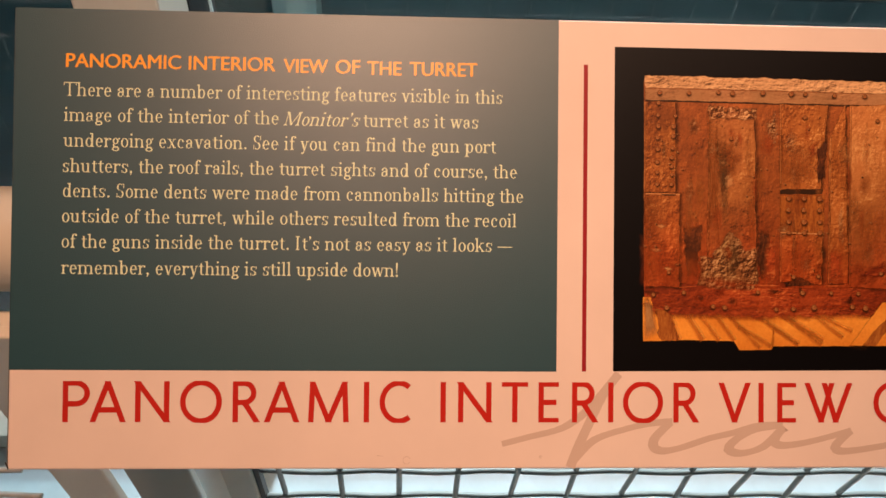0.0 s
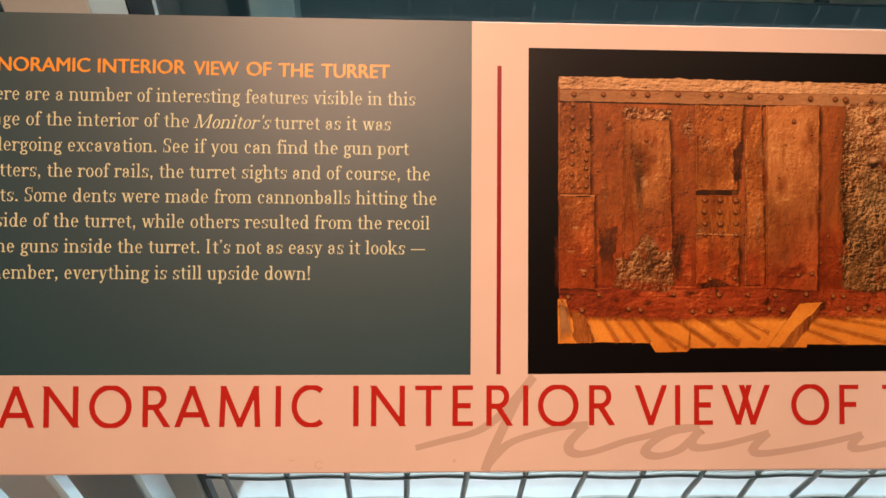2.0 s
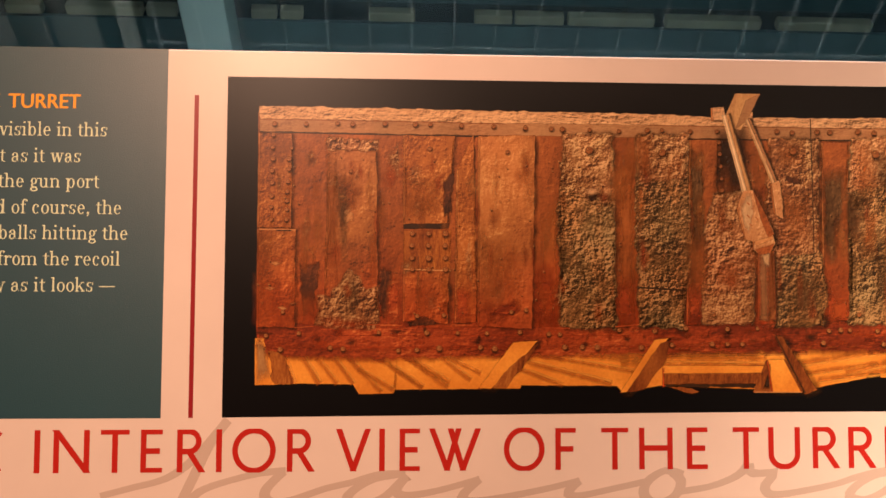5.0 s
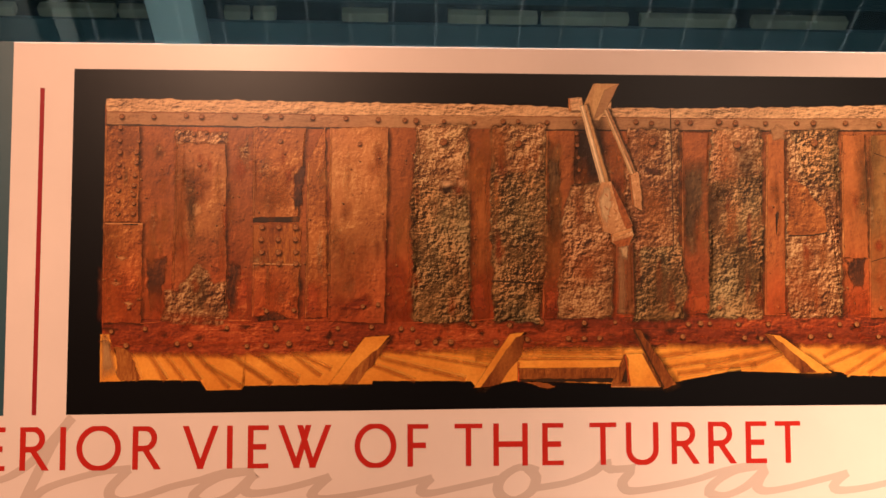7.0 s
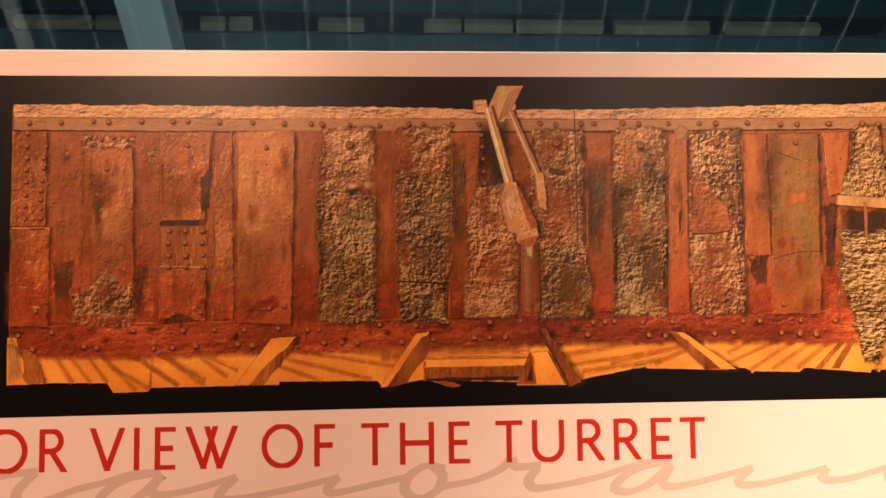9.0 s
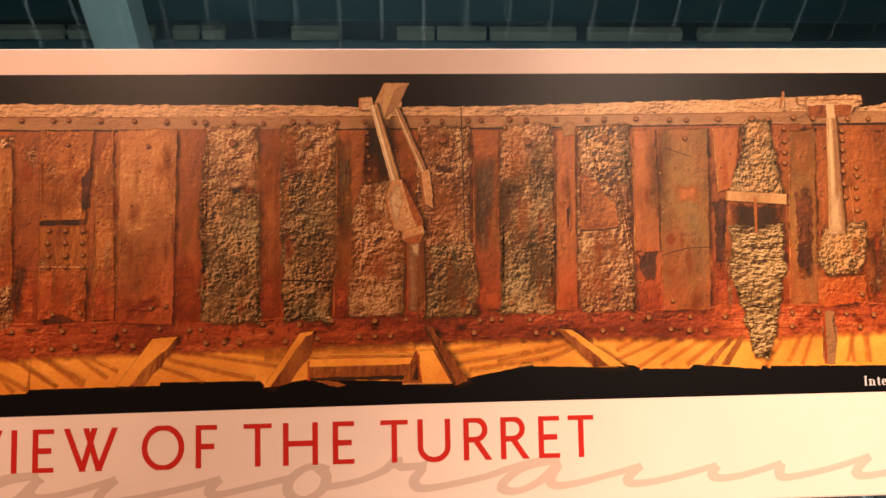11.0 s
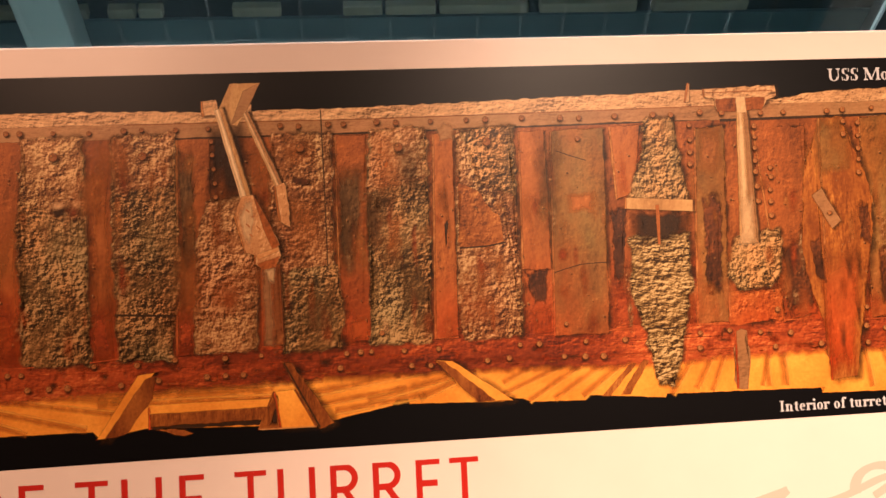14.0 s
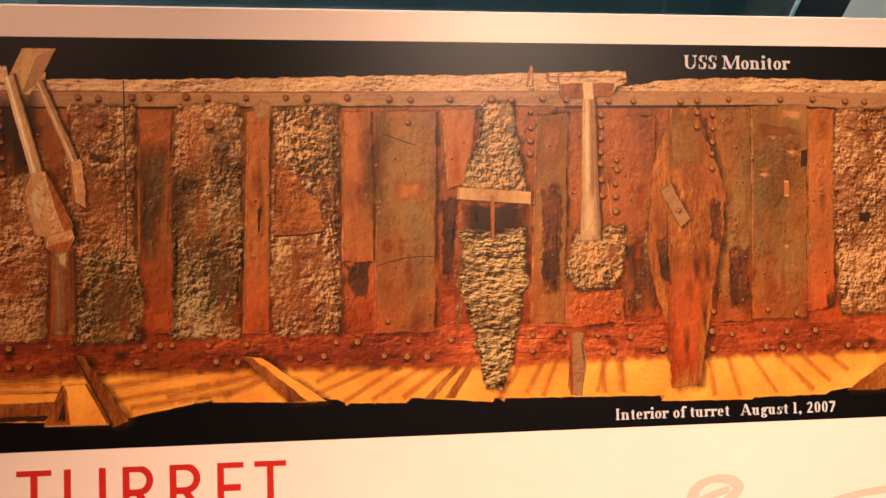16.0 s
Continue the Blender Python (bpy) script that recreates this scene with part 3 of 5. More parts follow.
TITLE = (("P", -218.2, -103.5, -201.0, -103.5), ("A", -201.0, -103.5, -178.1, -103.5), ("N", -172.3, -103.5, -150.5, -103.5), ("O", -143.7, -103.5, -116.9, -103.5),
         ("R", -110.0, -103.5, -92.5, -103.4), ("A", -89.7, -103.4, -67.0, -103.4), ("M", -61.3, -103.4, -34.9, -103.4), ("I", -25.2, -103.4, -22.2, -103.4),
         ("C", -14.9, -103.4, 6.2, -103.4), ("I", 25.0, -103.4, 28.0, -103.4), ("N", 36.6, -103.4, 58.6, -103.4), ("T", 63.6, -103.4, 84.6, -103.4),
         ("E", 89.8, -103.4, 105.0, -103.3), ("R", 112.1, -103.3, 129.5, -103.3), ("I", 136.3, -103.3, 139.3, -103.3), ("O", 146.2, -103.3, 173.2, -103.3),
         ("R", 180.2, -103.3, 197.4, -103.3), ("V", 210.8, -103.3, 232.5, -103.3), ("I", 237.9, -103.3, 240.8, -103.3), ("E", 250.7, -103.3, 265.3, -103.3),
         ("W", 269.4, -103.3, 302.2, -103.2), ("O", 316.8, -99.9, 342.9, -100.6), ("F", 349.8, -100.8, 364.7, -101.3), ("T", 377.6, -101.6, 398.6, -102.2),
         ("H", 403.8, -102.4, 425.6, -103.0), ("E", 434.8, -103.3, 450.1, -103.7), ("T", 463.1, -104.1, 483.9, -104.7), ("U", 488.2, -104.8, 509.1, -105.5),
         ("R", 517.4, -105.7, 535.2, -106.2), ("R", 541.1, -106.4, 559.2, -106.9), ("E", 565.4, -107.1, 580.8, -107.5), ("T", 582.8, -107.6, 602.9, -108.2))
for c, a, _, b, _ in TITLE:
    letter(c, a, b, -104.0, 26.4, 3.5)


def lettering(text, x0, x1, z0, size, material, layer, weight=0.0, name="text_line"):
    """A line in the built-in font, fitted between x0 and x1."""
    cu = bpy.data.curves.new("line", "FONT")
    cu.body, cu.size = text, 1.0
    cu.resolution_u = 4
    ob = bpy.data.objects.new("line", cu)
    me = bpy.data.meshes.new_from_object(ob)
    bpy.data.objects.remove(ob)
    bm = bmesh.new()
    bm.from_mesh(me)
    bpy.data.meshes.remove(me)
    bmesh.ops.remove_doubles(bm, verts=bm.verts[:], dist=0.0005)
    if weight > 0:
        # a bolder cut: the letters laid twice, a little apart
        twin = bmesh.ops.duplicate(bm, geom=bm.verts[:] + bm.edges[:] + bm.faces[:])["geom"]
        for v in twin:
            if isinstance(v, bmesh.types.BMVert):
                v.co += Vector((weight, weight * 0.4, 0.004))
    lo = min(v.co.x for v in bm.verts)
    hi = max(v.co.x for v in bm.verts)
    kx = (x1 - x0) / (hi - lo)
    for v in bm.verts:
        v.co = Vector(((x0 + (v.co.x - lo) * kx) / 1000, -layer * LAYER - v.co.z * 0.01, (z0 + v.co.y * size) / 1000))
    return part(name, bm, material, sign)


class Pen:
    """Draws the book face of the text: upright strokes of weight s, hairlines of weight t, slab feet and ball ends; x-height X, capitals H."""
    X, H, DOWN = 0.455, 0.69, -0.20

    def __init__(self, s, t):
        self.s, self.t, self.quads, self.x = s, t, [], 0.0

    def quad(self, *p):
        self.quads.append([(self.x + a, b) for a, b in p])

    def bar(self, x0, x1, y0, y1):
        self.quad((x0, y0), (x1, y0), (x1, y1), (x0, y1))

    def slab(self, x, y, up=1, out=0.065):
        """A foot across the end of an upright stroke."""
        h = self.t * up
        self.quad((x - out, y), (x + self.s + out, y), (x + self.s + out * 0.8, y + h), (x - out * 0.8, y + h))
        self.quad((x - out * 0.5, y + h), (x + self.s + out * 0.5, y + h), (x + self.s, y + h * 2), (x, y + h * 2))

    def flag(self, x, y):
        """The small beak at the head of a small letter."""
        self.quad((x - 0.07, y - self.t * 1.3), (x + 0.01, y - self.t * 1.9), (x + 0.01, y), (x - 0.07, y - self.t * 0.4))

    def stem(self, x, y0, y1, foot=True, head=True):
        self.bar(x, x + self.s, y0, y1)
        if foot:
            self.slab(x, y0)
        if head:
            self.flag(x, y1)

    def bowl(self, cx, cy, rx, ry, a0=0, a1=360, thin=None):
        """Part of a ring, heavy at its sides and fine above and below."""
        t = self.t if thin is None else thin
        n = max(6, int(abs(a1 - a0) / 16))
        ring = []
        for i in range(n + 1):
            a = radians(a0 + (a1 - a0) * i / n)
            c, d = math.cos(a), math.sin(a)
            ring.append(((cx + rx * c, cy + ry * d), (cx + (rx - self.s) * c, cy + (ry - t) * d)))
        for (p, q), (u, v) in zip(ring, ring[1:]):
            self.quad(q, p, u, v)

    def ball(self, x, y, r=None):
        r = r or self.s * 0.62
        p = [(x + r * math.cos(i * math.tau / 10), y + r * math.sin(i * math.tau / 10)) for i in range(10)]
        self.quad(*p)

    def slope(self, x0, y0, x1, y1, w):
        """A slanting stroke, w wide across."""
        self.quad((x0 - w / 2, y0), (x0 + w / 2, y0), (x1 + w / 2, y1), (x1 - w / 2, y1))

    def arch(self, x, y):
        """From an upright over to the next, which ends on a foot."""
        self.bowl(x + 0.17, y - 0.16, 0.17, 0.16, 0, 140)
        self.stem(x + 0.34 - self.s, 0, y - 0.15, True, False)

    def vee(self, x0, x1, x2, y, low=0.0):
        self.slope((x0 + x1) / 2 + (x1 - x0) / 2, low, x0, y, self.s * 1.1)
        self.slope(x1, low, x2, y, self.t * 1.2)
        for x in (x0, x2):
            self.bar(x - 0.085, x + 0.085, y - self.t, y)

    def draw(self, c):
        """One letter; gives its width."""
        X, H, D, s, t = self.X, self.H, self.DOWN, self.s, self.t
        if c == "a":
            self.bowl(0.17, 0.125, 0.145, 0.135, 50, 320)
            self.bowl(0.19, X - 0.14, 0.145, 0.14, 0, 165)
            self.bar(0.335 - s, 0.335, 0.07, X - 0.13)
            self.bar(0.12, 0.28, 0.235, 0.235 + t)
            self.ball(0.085, X - 0.12)
            self.slope(0.40, 0.03, 0.30, 0.06, 0.06)
            return 0.44
        if c in "bdpq":
            left = c in "bp"
            x = 0.06 if left else 0.40 - s
            self.stem(x, D if c in "pq" else 0, X if c in "pq" else H, c != "b", c != "q")
            self.bowl(0.25 if left else 0.205, X / 2, 0.175, X / 2 + 0.01)
            return 0.49
        if c == "c":
            self.bowl(0.21, X / 2, 0.175, X / 2 + 0.01, 55, 315)
            self.ball(0.305, X - 0.10)
            return 0.42
        if c == "e":
            self.bowl(0.21, X / 2, 0.175, X / 2 + 0.01, 0, 318)
            self.bar(0.07, 0.375, X / 2, X / 2 + t)
            return 0.43
        if c == "f":
            self.stem(0.09, 0, H - 0.12, True, False)
            self.bowl(0.23, H - 0.13, 0.14, 0.14, 55, 180)
            self.ball(0.30, H - 0.06)
            self.bar(0.01, 0.27, X - t, X)
            return 0.30
        if c == "g":
            self.bowl(0.195, X - 0.15, 0.15, 0.155)
            self.bowl(0.20, -0.085, 0.185, 0.11, 0, 360, t * 1.3)
            self.slope(0.11, 0.02, 0.10, 0.16, s)
            self.bar(0.10, 0.33, 0.0, 0.045)
            self.ball(0.375, X - 0.03, s * 0.5)
            return 0.42
        if c in "hn":
            self.stem(0.06, 0, H if c == "h" else X)
            self.arch(0.085, X)
            return 0.52
        if c == "m":
            self.stem(0.06, 0, X)
            self.arch(0.085, X)
            self.arch(0.085 + 0.34 - s * 0.7, X)
            return 0.80
        if c in "il":
            self.stem(0.07, 0, H if c == "l" else X)
            if c == "i":
                self.ball(0.07 + s / 2, H - 0.05, s * 0.68)
            return 0.25
        if c == "k":
            self.stem(0.06, 0, H)
            self.slope(0.13, 0.17, 0.36, X, t * 1.4)
            self.slope(0.42, 0, 0.22, 0.28, s * 1.1)
            self.bar(0.30, 0.50, 0, t)
            self.bar(0.27, 0.45, X - t, X)
            return 0.51
        if c in "oO":
            self.bowl(0.215, X / 2, 0.185, X / 2 + 0.01)
            return 0.43
        if c == "r":
            self.stem(0.06, 0, X)
            self.bowl(0.26, X - 0.15, 0.155, 0.15, 60, 160)
            self.ball(0.32, X - 0.065)
            return 0.37
        if c in "sS":
            h = X if c == "s" else H
            w = 0.14 if c == "s" else 0.17
            self.bowl(0.04 + w, h * 0.755, w - 0.005, h * 0.255, 40, 262)
            self.bowl(0.05 + w, h * 0.255, w, h * 0.265, 85, -142)
            self.slope(0.05 + 2 * w, h * 0.68, 0.05 + 2 * w, h, t)
            self.slope(0.055, 0, 0.055, h * 0.32, t)
            return 0.11 + 2 * w
        if c == "t":
            self.bar(0.09, 0.09 + s, 0.10, X + 0.12)
            self.bowl(0.225, 0.115, 0.135, 0.125, 180, 305)
            self.bar(0.01, 0.28, X - t, X)
            return 0.31
        if c == "u":
            self.stem(0.06, 0.14, X, False)
            self.bowl(0.23, 0.155, 0.17, 0.165, 180, 330)
            self.stem(0.40 - s, 0, X, False)
            self.bar(0.40 - s, 0.47, 0, t)
            return 0.52
        if c == "v":
            self.vee(0.09, 0.225, 0.36, X)
            return 0.45
        if c == "w":
            self.vee(0.09, 0.21, 0.335, X)
            self.vee(0.335, 0.455, 0.58, X)
            return 0.67
        if c == "x":
            self.slope(0.36, 0, 0.10, X, s * 1.1)
            self.slope(0.10, 0, 0.35, X, t * 1.2)
            for x in (0.10, 0.36):
                self.bar(x - 0.085, x + 0.085, 0, t)
                self.bar(x - 0.085, x + 0.085, X - t, X)
            return 0.46
        if c == "y":
            self.vee(0.09, 0.225, 0.36, X)
            self.slope(0.15, D + 0.03, 0.235, 0.03, t * 1.2)
            self.ball(0.11, D + 0.05)
            return 0.45
        if c == "T":
            self.stem(0.30, 0, H, True, False)
            self.bar(0.04, 0.60 + s, H - t * 1.3, H)
            for x in (0.04, 0.60 + s - t):
                self.bar(x, x + t, H - 0.16, H)
            return 0.70
        if c in "I1":
            self.stem(0.09, 0, H, True, c == "1")
            if c == "I":
                self.slab(0.09, H, -1)
            return 0.34 if c == "I" else 0.36
        if c == "M":
            for x in (0.07, 0.66):
                self.bar(x, x + (t if x < 0.1 else s), 0, H)
                self.slab(x - (s / 3 if x < 0.1 else 0), 0)
                self.slab(x - (s / 3 if x < 0.1 else 0), H, -1, 0.05)
            self.slope(0.38, 0.02, 0.11, H, s * 1.15)
            self.slope(0.37, 0.02, 0.68, H, t * 1.3)
            return 0.84
        if c == "U":
            self.bar(0.08, 0.08 + s, 0.2, H)
            self.slab(0.08, H, -1)
            self.bowl(0.325, 0.22, 0.245, 0.23, 180, 360)
            self.bar(0.57 - t, 0.57, 0.2, H)
            self.slab(0.57 - s * 0.7, H, -1, 0.05)
            return 0.68
        if c == "A":
            self.slope(0.58, 0, 0.33, H, s * 1.2)
            self.slope(0.10, 0, 0.32, H, t * 1.3)
            self.bar(0.17, 0.48, 0.20, 0.20 + t)
            self.bar(0.01, 0.21, 0, t)
            self.bar(0.46, 0.69, 0, t)
            return 0.69
        if c == "0":
            self.bowl(0.22, H / 2, 0.18, H / 2)
            return 0.44
        if c == "2":
            self.bowl(0.20, H - 0.19, 0.165, 0.19, -35, 165)
            self.slope(0.09, 0.06, 0.31, H - 0.27, s)
            self.bar(0.05, 0.39, 0, s * 0.8)
            return 0.44
        if c == "7":
            self.bar(0.05, 0.40, H - s, H)
            self.slope(0.16, 0, 0.36, H - s, s)
            return 0.44
        if c in ".,!":
            self.ball(0.10, 0.05, s * 0.72)
            if c == ",":
                self.slope(0.075, -0.11, 0.135, 0.04, t * 1.3)
            if c == "!":
                self.quad((0.085, 0.17), (0.115, 0.17), (0.10 + s * 0.7, H), (0.10 - s * 0.7, H))
            return 0.22
        if c == "\u2019":
            self.ball(0.09, H - 0.05, s * 0.66)
            self.slope(0.07, H - 0.19, 0.13, H - 0.05, t * 1.3)
            return 0.19
        if c == "\u2014":
            self.bar(0.0, 0.75, 0.22, 0.22 + t * 1.3)
            return 0.78
        return 0.23


def book_line(text, x0, x1, z0, size, material, layer, slant=0.0, s=0.082, t=0.036, name="text_line"):
    """A line of the book face, fitted between x0 and x1."""
    pen = Pen(s, t)
    for c in text:
        pen.x += pen.draw(c) + 0.012
    lo = min(x for q in pen.quads for x, _ in q)
    hi = max(x for q in pen.quads for x, _ in q)
    kx = (x1 - x0) / (hi - lo)
    bm = bmesh.new()
    for k, q in enumerate(pen.quads):
        turn = sum(q[i - 1][0] * q[i][1] - q[i][0] * q[i - 1][1] for i in range(len(q)))
        y = -(layer + 0.06 * (k % 12)) * LAYER
        v = [bm.verts.new(((x0 + (x - lo) * kx + slant * z * size) / 1000, y, (z0 + z * size) / 1000)) for x, z in (q if turn > 0 else q[::-1])]
        bm.faces.new(v)
    return part(name, bm, material, sign)


SMALL = (("PANORAMIC", -219.9, 125.1, -146.2, 125.2), ("INTERIOR", -141.5, 124.9, -85.2, 125.0), ("VIEW", -80.1, 124.3, -51.0, 124.5),
         ("OF", -46.2, 124.3, -29.9, 124.6), ("THE", -25.4, 123.9, -2.7, 124.0), ("TURRET", 2.5, 123.8, 47.4, 124.3))
for text, a, za, b, zb in SMALL:
    lettering(text, a, b, (za + zb) / 2, 13.0, M_ORANGE, 2.5, 0.045, "heading_word")
BODY = (("There are a number of interesting features visible in this", -220.9, 107.1, 64.2, 105.8),
        ("image of the interior of the", -220.6, 90.6, -82.8, 89.7),
        ("Monitor\u2019s", -79.9, 89.8, -31.2, 89.5),
        ("turret as it was", -27.5, 89.6, 48.2, 89.8),
        ("undergoing excavation. See if you can find the gun port", -220.6, 74.1, 60.4, 73.1),
        ("shutters, the roof rails, the turret sights and of course, the", -220.6, 57.7, 74.2, 56.4),
        ("dents. Some dents were made from cannonballs hitting the", -220.3, 41.6, 78.5, 40.3),
        ("outside of the turret, while others resulted from the recoil", -220.6, 25.1, 74.2, 24.2),
        ("of the guns inside the turret. It\u2019s not as easy as it looks \u2014", -220.6, 8.4, 71.4, 8.0),
        ("remember, everything is still upside down!", -220.6, -8.4, -3.8, -9.1))
for text, a, za, b, zb in BODY:
    book_line(text, a, b, (za + zb) / 2, 13.1, M_CREAM, 2.5, 0.27 if text.startswith("Mon") else 0.0)

# The pale handwriting along the foot
SCRIPT = ([(65.7, -118.2), (85.7, -113.1), (105.8, -107.7), (121.6, -96.8), (134.6, -82.5), (143.2, -71.8)],
          [(143.4, -71.8), (133.1, -85.4), (124.6, -102.6), (116.0, -121.1), (111.2, -133.6)],
          [(114.0, -128.2), (126.1, -116.2), (143.4, -109.7), (163.7, -104.8), (179.5, -103.4)],
          [(178.5, -103.6), (168.1, -114.0), (167.3, -120.3), (174.0, -122.9), (187.1, -120.3), (204.6, -114.5), (221.6, -110.7), (236.3, -106.4), (254.5, -105.7)],
          [(254.5, -105.7), (236.3, -108.6), (223.3, -114.8), (217.8, -121.6), (226.2, -124.5), (241.8, -119.8), (255.5, -106.7), (249.0, -115.0), (254.0, -119.3), (274.9, -116.4), (301.5, -109.3)],
          [(301.5, -109.3), (291.1, -119.0), (295.4, -123.2), (317.2, -120.7), (345.5, -115.4), (365.4, -110.7)],
          [(365.4, -110.7), (358.3, -117.6), (363.2, -120.5), (381.1, -117.2), (407.0, -111.8)],
          [(432.0, -107.8), (420.6, -104.9), (409.0, -111.8), (406.9, -120.3), (415.1, -125.3), (427.0, -120.5), (430.6, -111.3), (424.9, -105.6)],
          [(427.0, -118.4), (449.4, -115.1), (467.6, -108.2), (474.9, -100.8)],
          [(474.9, -100.8), (477.8, -106.8), (491.2, -107.0), (485.7, -114.7), (490.0, -120.5), (511.2, -118.2), (533.2, -113.8), (546.2, -109.7), (562.9, -106.0), (578.4, -105.6)],
          [(578.4, -105.6), (559.9, -108.4), (546.5, -114.7), (541.2, -121.8), (551.4, -124.0), (566.3, -117.7), (578.4, -107.1), (572.3, -117.1), (578.1, -121.5), (599.7, -118.1), (631.5, -110.5)],
          [(631.5, -110.5), (622.7, -117.6), (626.4, -121.6), (648.1, -119.2), (681.0, -111.6)],
          [(681.0, -111.6), (677.8, -117.6), (684.5, -119.9), (700.9, -117.7), (723.7, -111.5)],
          [(723.7, -111.5), (721.9, -117.7), (727.9, -120.7), (755.5, -116.0), (783.0, -108.8)],
          [(783.0, -108.8), (773.7, -117.1), (777.9, -121.3), (799.4, -118.7), (817.4, -114.9), (838.0, -107.0), (847.0, -104.7)],
          [(824.5, -114.0), (824.9, -108.7), (828.4, -102.5), (837.4, -98.5), (848.3, -99.7), (851.9, -104.6), (846.5, -110.1), (836.0, -116.0)],
          [(897.2, -116.5), (914.0, -113.0), (927.9, -110.4), (945.0, -108.6), (966.8, -105.1)])
for i, stroke in enumerate(SCRIPT):
    part("script_stroke", ribbon(stroke, 3.9, 1.4 + 0.05 * (i % 4), None, 2, 3.0), M_SCRIPT, sign)

# Small scuffs on the cream margin
part("scuff", ribbon(arc(3.1, -128.8, 2.4, 2.4, 20, 330), 0.35, 1.6), M_SCRIPT, sign, "faint ring-shaped scuff")
part("scuff", ribbon(arc(91.3, -126.8, 0.7, 0.8, 0, 300), 0.5, 1.6), M_SCRIPT, sign, "tiny brown nick")
part("scuff", ribbon([(-16.5, -125.5), (-12.5, -126.2)], 0.3, 1.6), M_SCRIPT, sign, "faint scratch")
part("scuff", ribbon([(-253.5, -129.5), (-251.6, -134.2)], 0.8, 1.6), M_EDGE, sign, "chipped corner")

# ---- the photograph: printed pieces on its black ground ----
PHOTO = bpy.data.objects["photo_ground"]


FADING = {"dark_stain": 0.45, "rust_bloom": 0.35, "pale_stain": 0.4, "dark_hollow": 0.6, "bright_lump": 0.35, "dent": 0.4, "bright_foot": 0.5, "patch": 0.6, "rust_streak": 0.15, "verdigris_streak": 0.2}


def ink(name, points, material, layer, ragged=0.0, label=""):
    seed = points[0][0] * 0.37 + points[0][1]
    if name == "dark_stain" and material is P_DARK:
        material = P_ROT
    if name == "concretion":
        return part(name, area(points, layer, ragged, seed, 2.0, 2.4), material, PHOTO, label)
    if name in FADING:
        ragged = min(ragged, 0.9)
        return part(name, area(points, layer, ragged, seed, 2.5, 0, FADING[name], 0.5 if name.endswith("streak") else 0.9), material, PHOTO, label)
    if name == "flange_shade":
        return part(name, area(points, layer, 0.8, seed, 2.5, 5.0), material, PHOTO, label)
    return part(name, area(points, layer, ragged, seed, 2.5, 0.5 if ragged else 0.0), material, PHOTO, label)


def plate(points, material, layer, ragged=0.35, shade=1.6, name="iron_plate", glint=True):
    """A printed plate with the thin shadow that the photo shows at its right and foot, and the light on its left edge."""
    if shade:
        seed = points[0][0]
        part("cast_shade", area([(x + shade * 0.7, z - shade * 0.3) for x, z in points], layer - 0.5, ragged + 0.2, seed, 2.5, shade * 2.3, 0.0, 0.85), P_DARK, PHOTO)
    p = ink(name, points, material, layer, ragged)
    if glint:
        a, b = min(points, key=lambda q: q[0] - 0.4 * q[1]), min(points, key=lambda q: q[0] + 0.4 * q[1])
        part("edge_light", area([(a[0] - 0.4, a[1]), (b[0] - 0.4, b[1]), (b[0] + 0.7, b[1]), (a[0] + 0.7, a[1])], layer + 0.2, 0.3, a[0], 3.0, 0.7), P_TAN, PHOTO)
    return p


def pipe(a, b, w0, w1, layer, body, dark, light, name):
    """A round bar as the photo shows it: its shadow, its body, a dark flank and a streak of light."""
    a, b = Vector(a), Vector(b)
    d = (b - a).normalized()
    s = Vector((d.y, -d.x)) * (1 if d.y < 0 else -1)
    s = -s if s.x < 0 else s

    def strip(f0, f1, lay, feather, material, piece, shift=0.0):
        pts = [a + s * (f0 * w0 + shift), a + s * (f1 * w0 + shift), b + s * (f1 * w1 + shift), b + s * (f0 * w1 + shift)]
        part(piece, area([tuple(p) for p in pts], lay, 0.15, a.x, 3.0, feather), material, PHOTO)

    strip(-0.5, 0.5, layer - 0.3, 2.0, P_DARK, "cast_shade", 1.3)
    strip(-0.5, 0.5, layer, 0.4, body, name)
    strip(0.12, 0.50, layer + 0.12, 0.34 * w0, dark, "flank")
    strip(-0.34, 0.02, layer + 0.2, 0.30 * w0, light, "streak_of_light")


def line(points, width, material, layer, name="seam", smooth=0):
    return part(name, ribbon(points, width, layer, None, smooth), material, PHOTO)


def stud_mesh():
    """A domed rivet as the photo shows it: soft shadow, rusty head, a touch of light."""
    me = bpy.data.meshes.new("rivet")
    bm = bmesh.new()
    cover = bm.verts.layers.float.new("cover")
    discs = ((0.55, -0.75, 2.3, 0.3, 0.0, 0.8), (0, 0, 1.75, 0.75, -0.3, 1.0), (-0.5, 0.6, 1.05, 0.15, -0.6, 0.85))
    for k, (dx, dz, r, core, y, peak) in enumerate(discs):
        rings = []
        for f, value in ((1.0, 0.0), (core, peak)):
            ring = [bm.verts.new(((dx + r * f * math.cos(a * math.tau / 12)) / 1000, y * LAYER, (dz + r * f * math.sin(a * math.tau / 12)) / 1000)) for a in range(12)]
            for v in ring:
                v[cover] = value
            rings.append(ring)
        outer, inner = rings
        faces = [bm.faces.new((outer[i], outer[(i + 1) % 12], inner[(i + 1) % 12], inner[i])) for i in range(12)] + [bm.faces.new(inner)]
        for f in faces:
            f.material_index = k
    bm.to_mesh(me)
    bm.free()
    for m in (P_DARK, P_STUD, P_GLINT):
        me.materials.append(m)
    return me


STUD = stud_mesh()


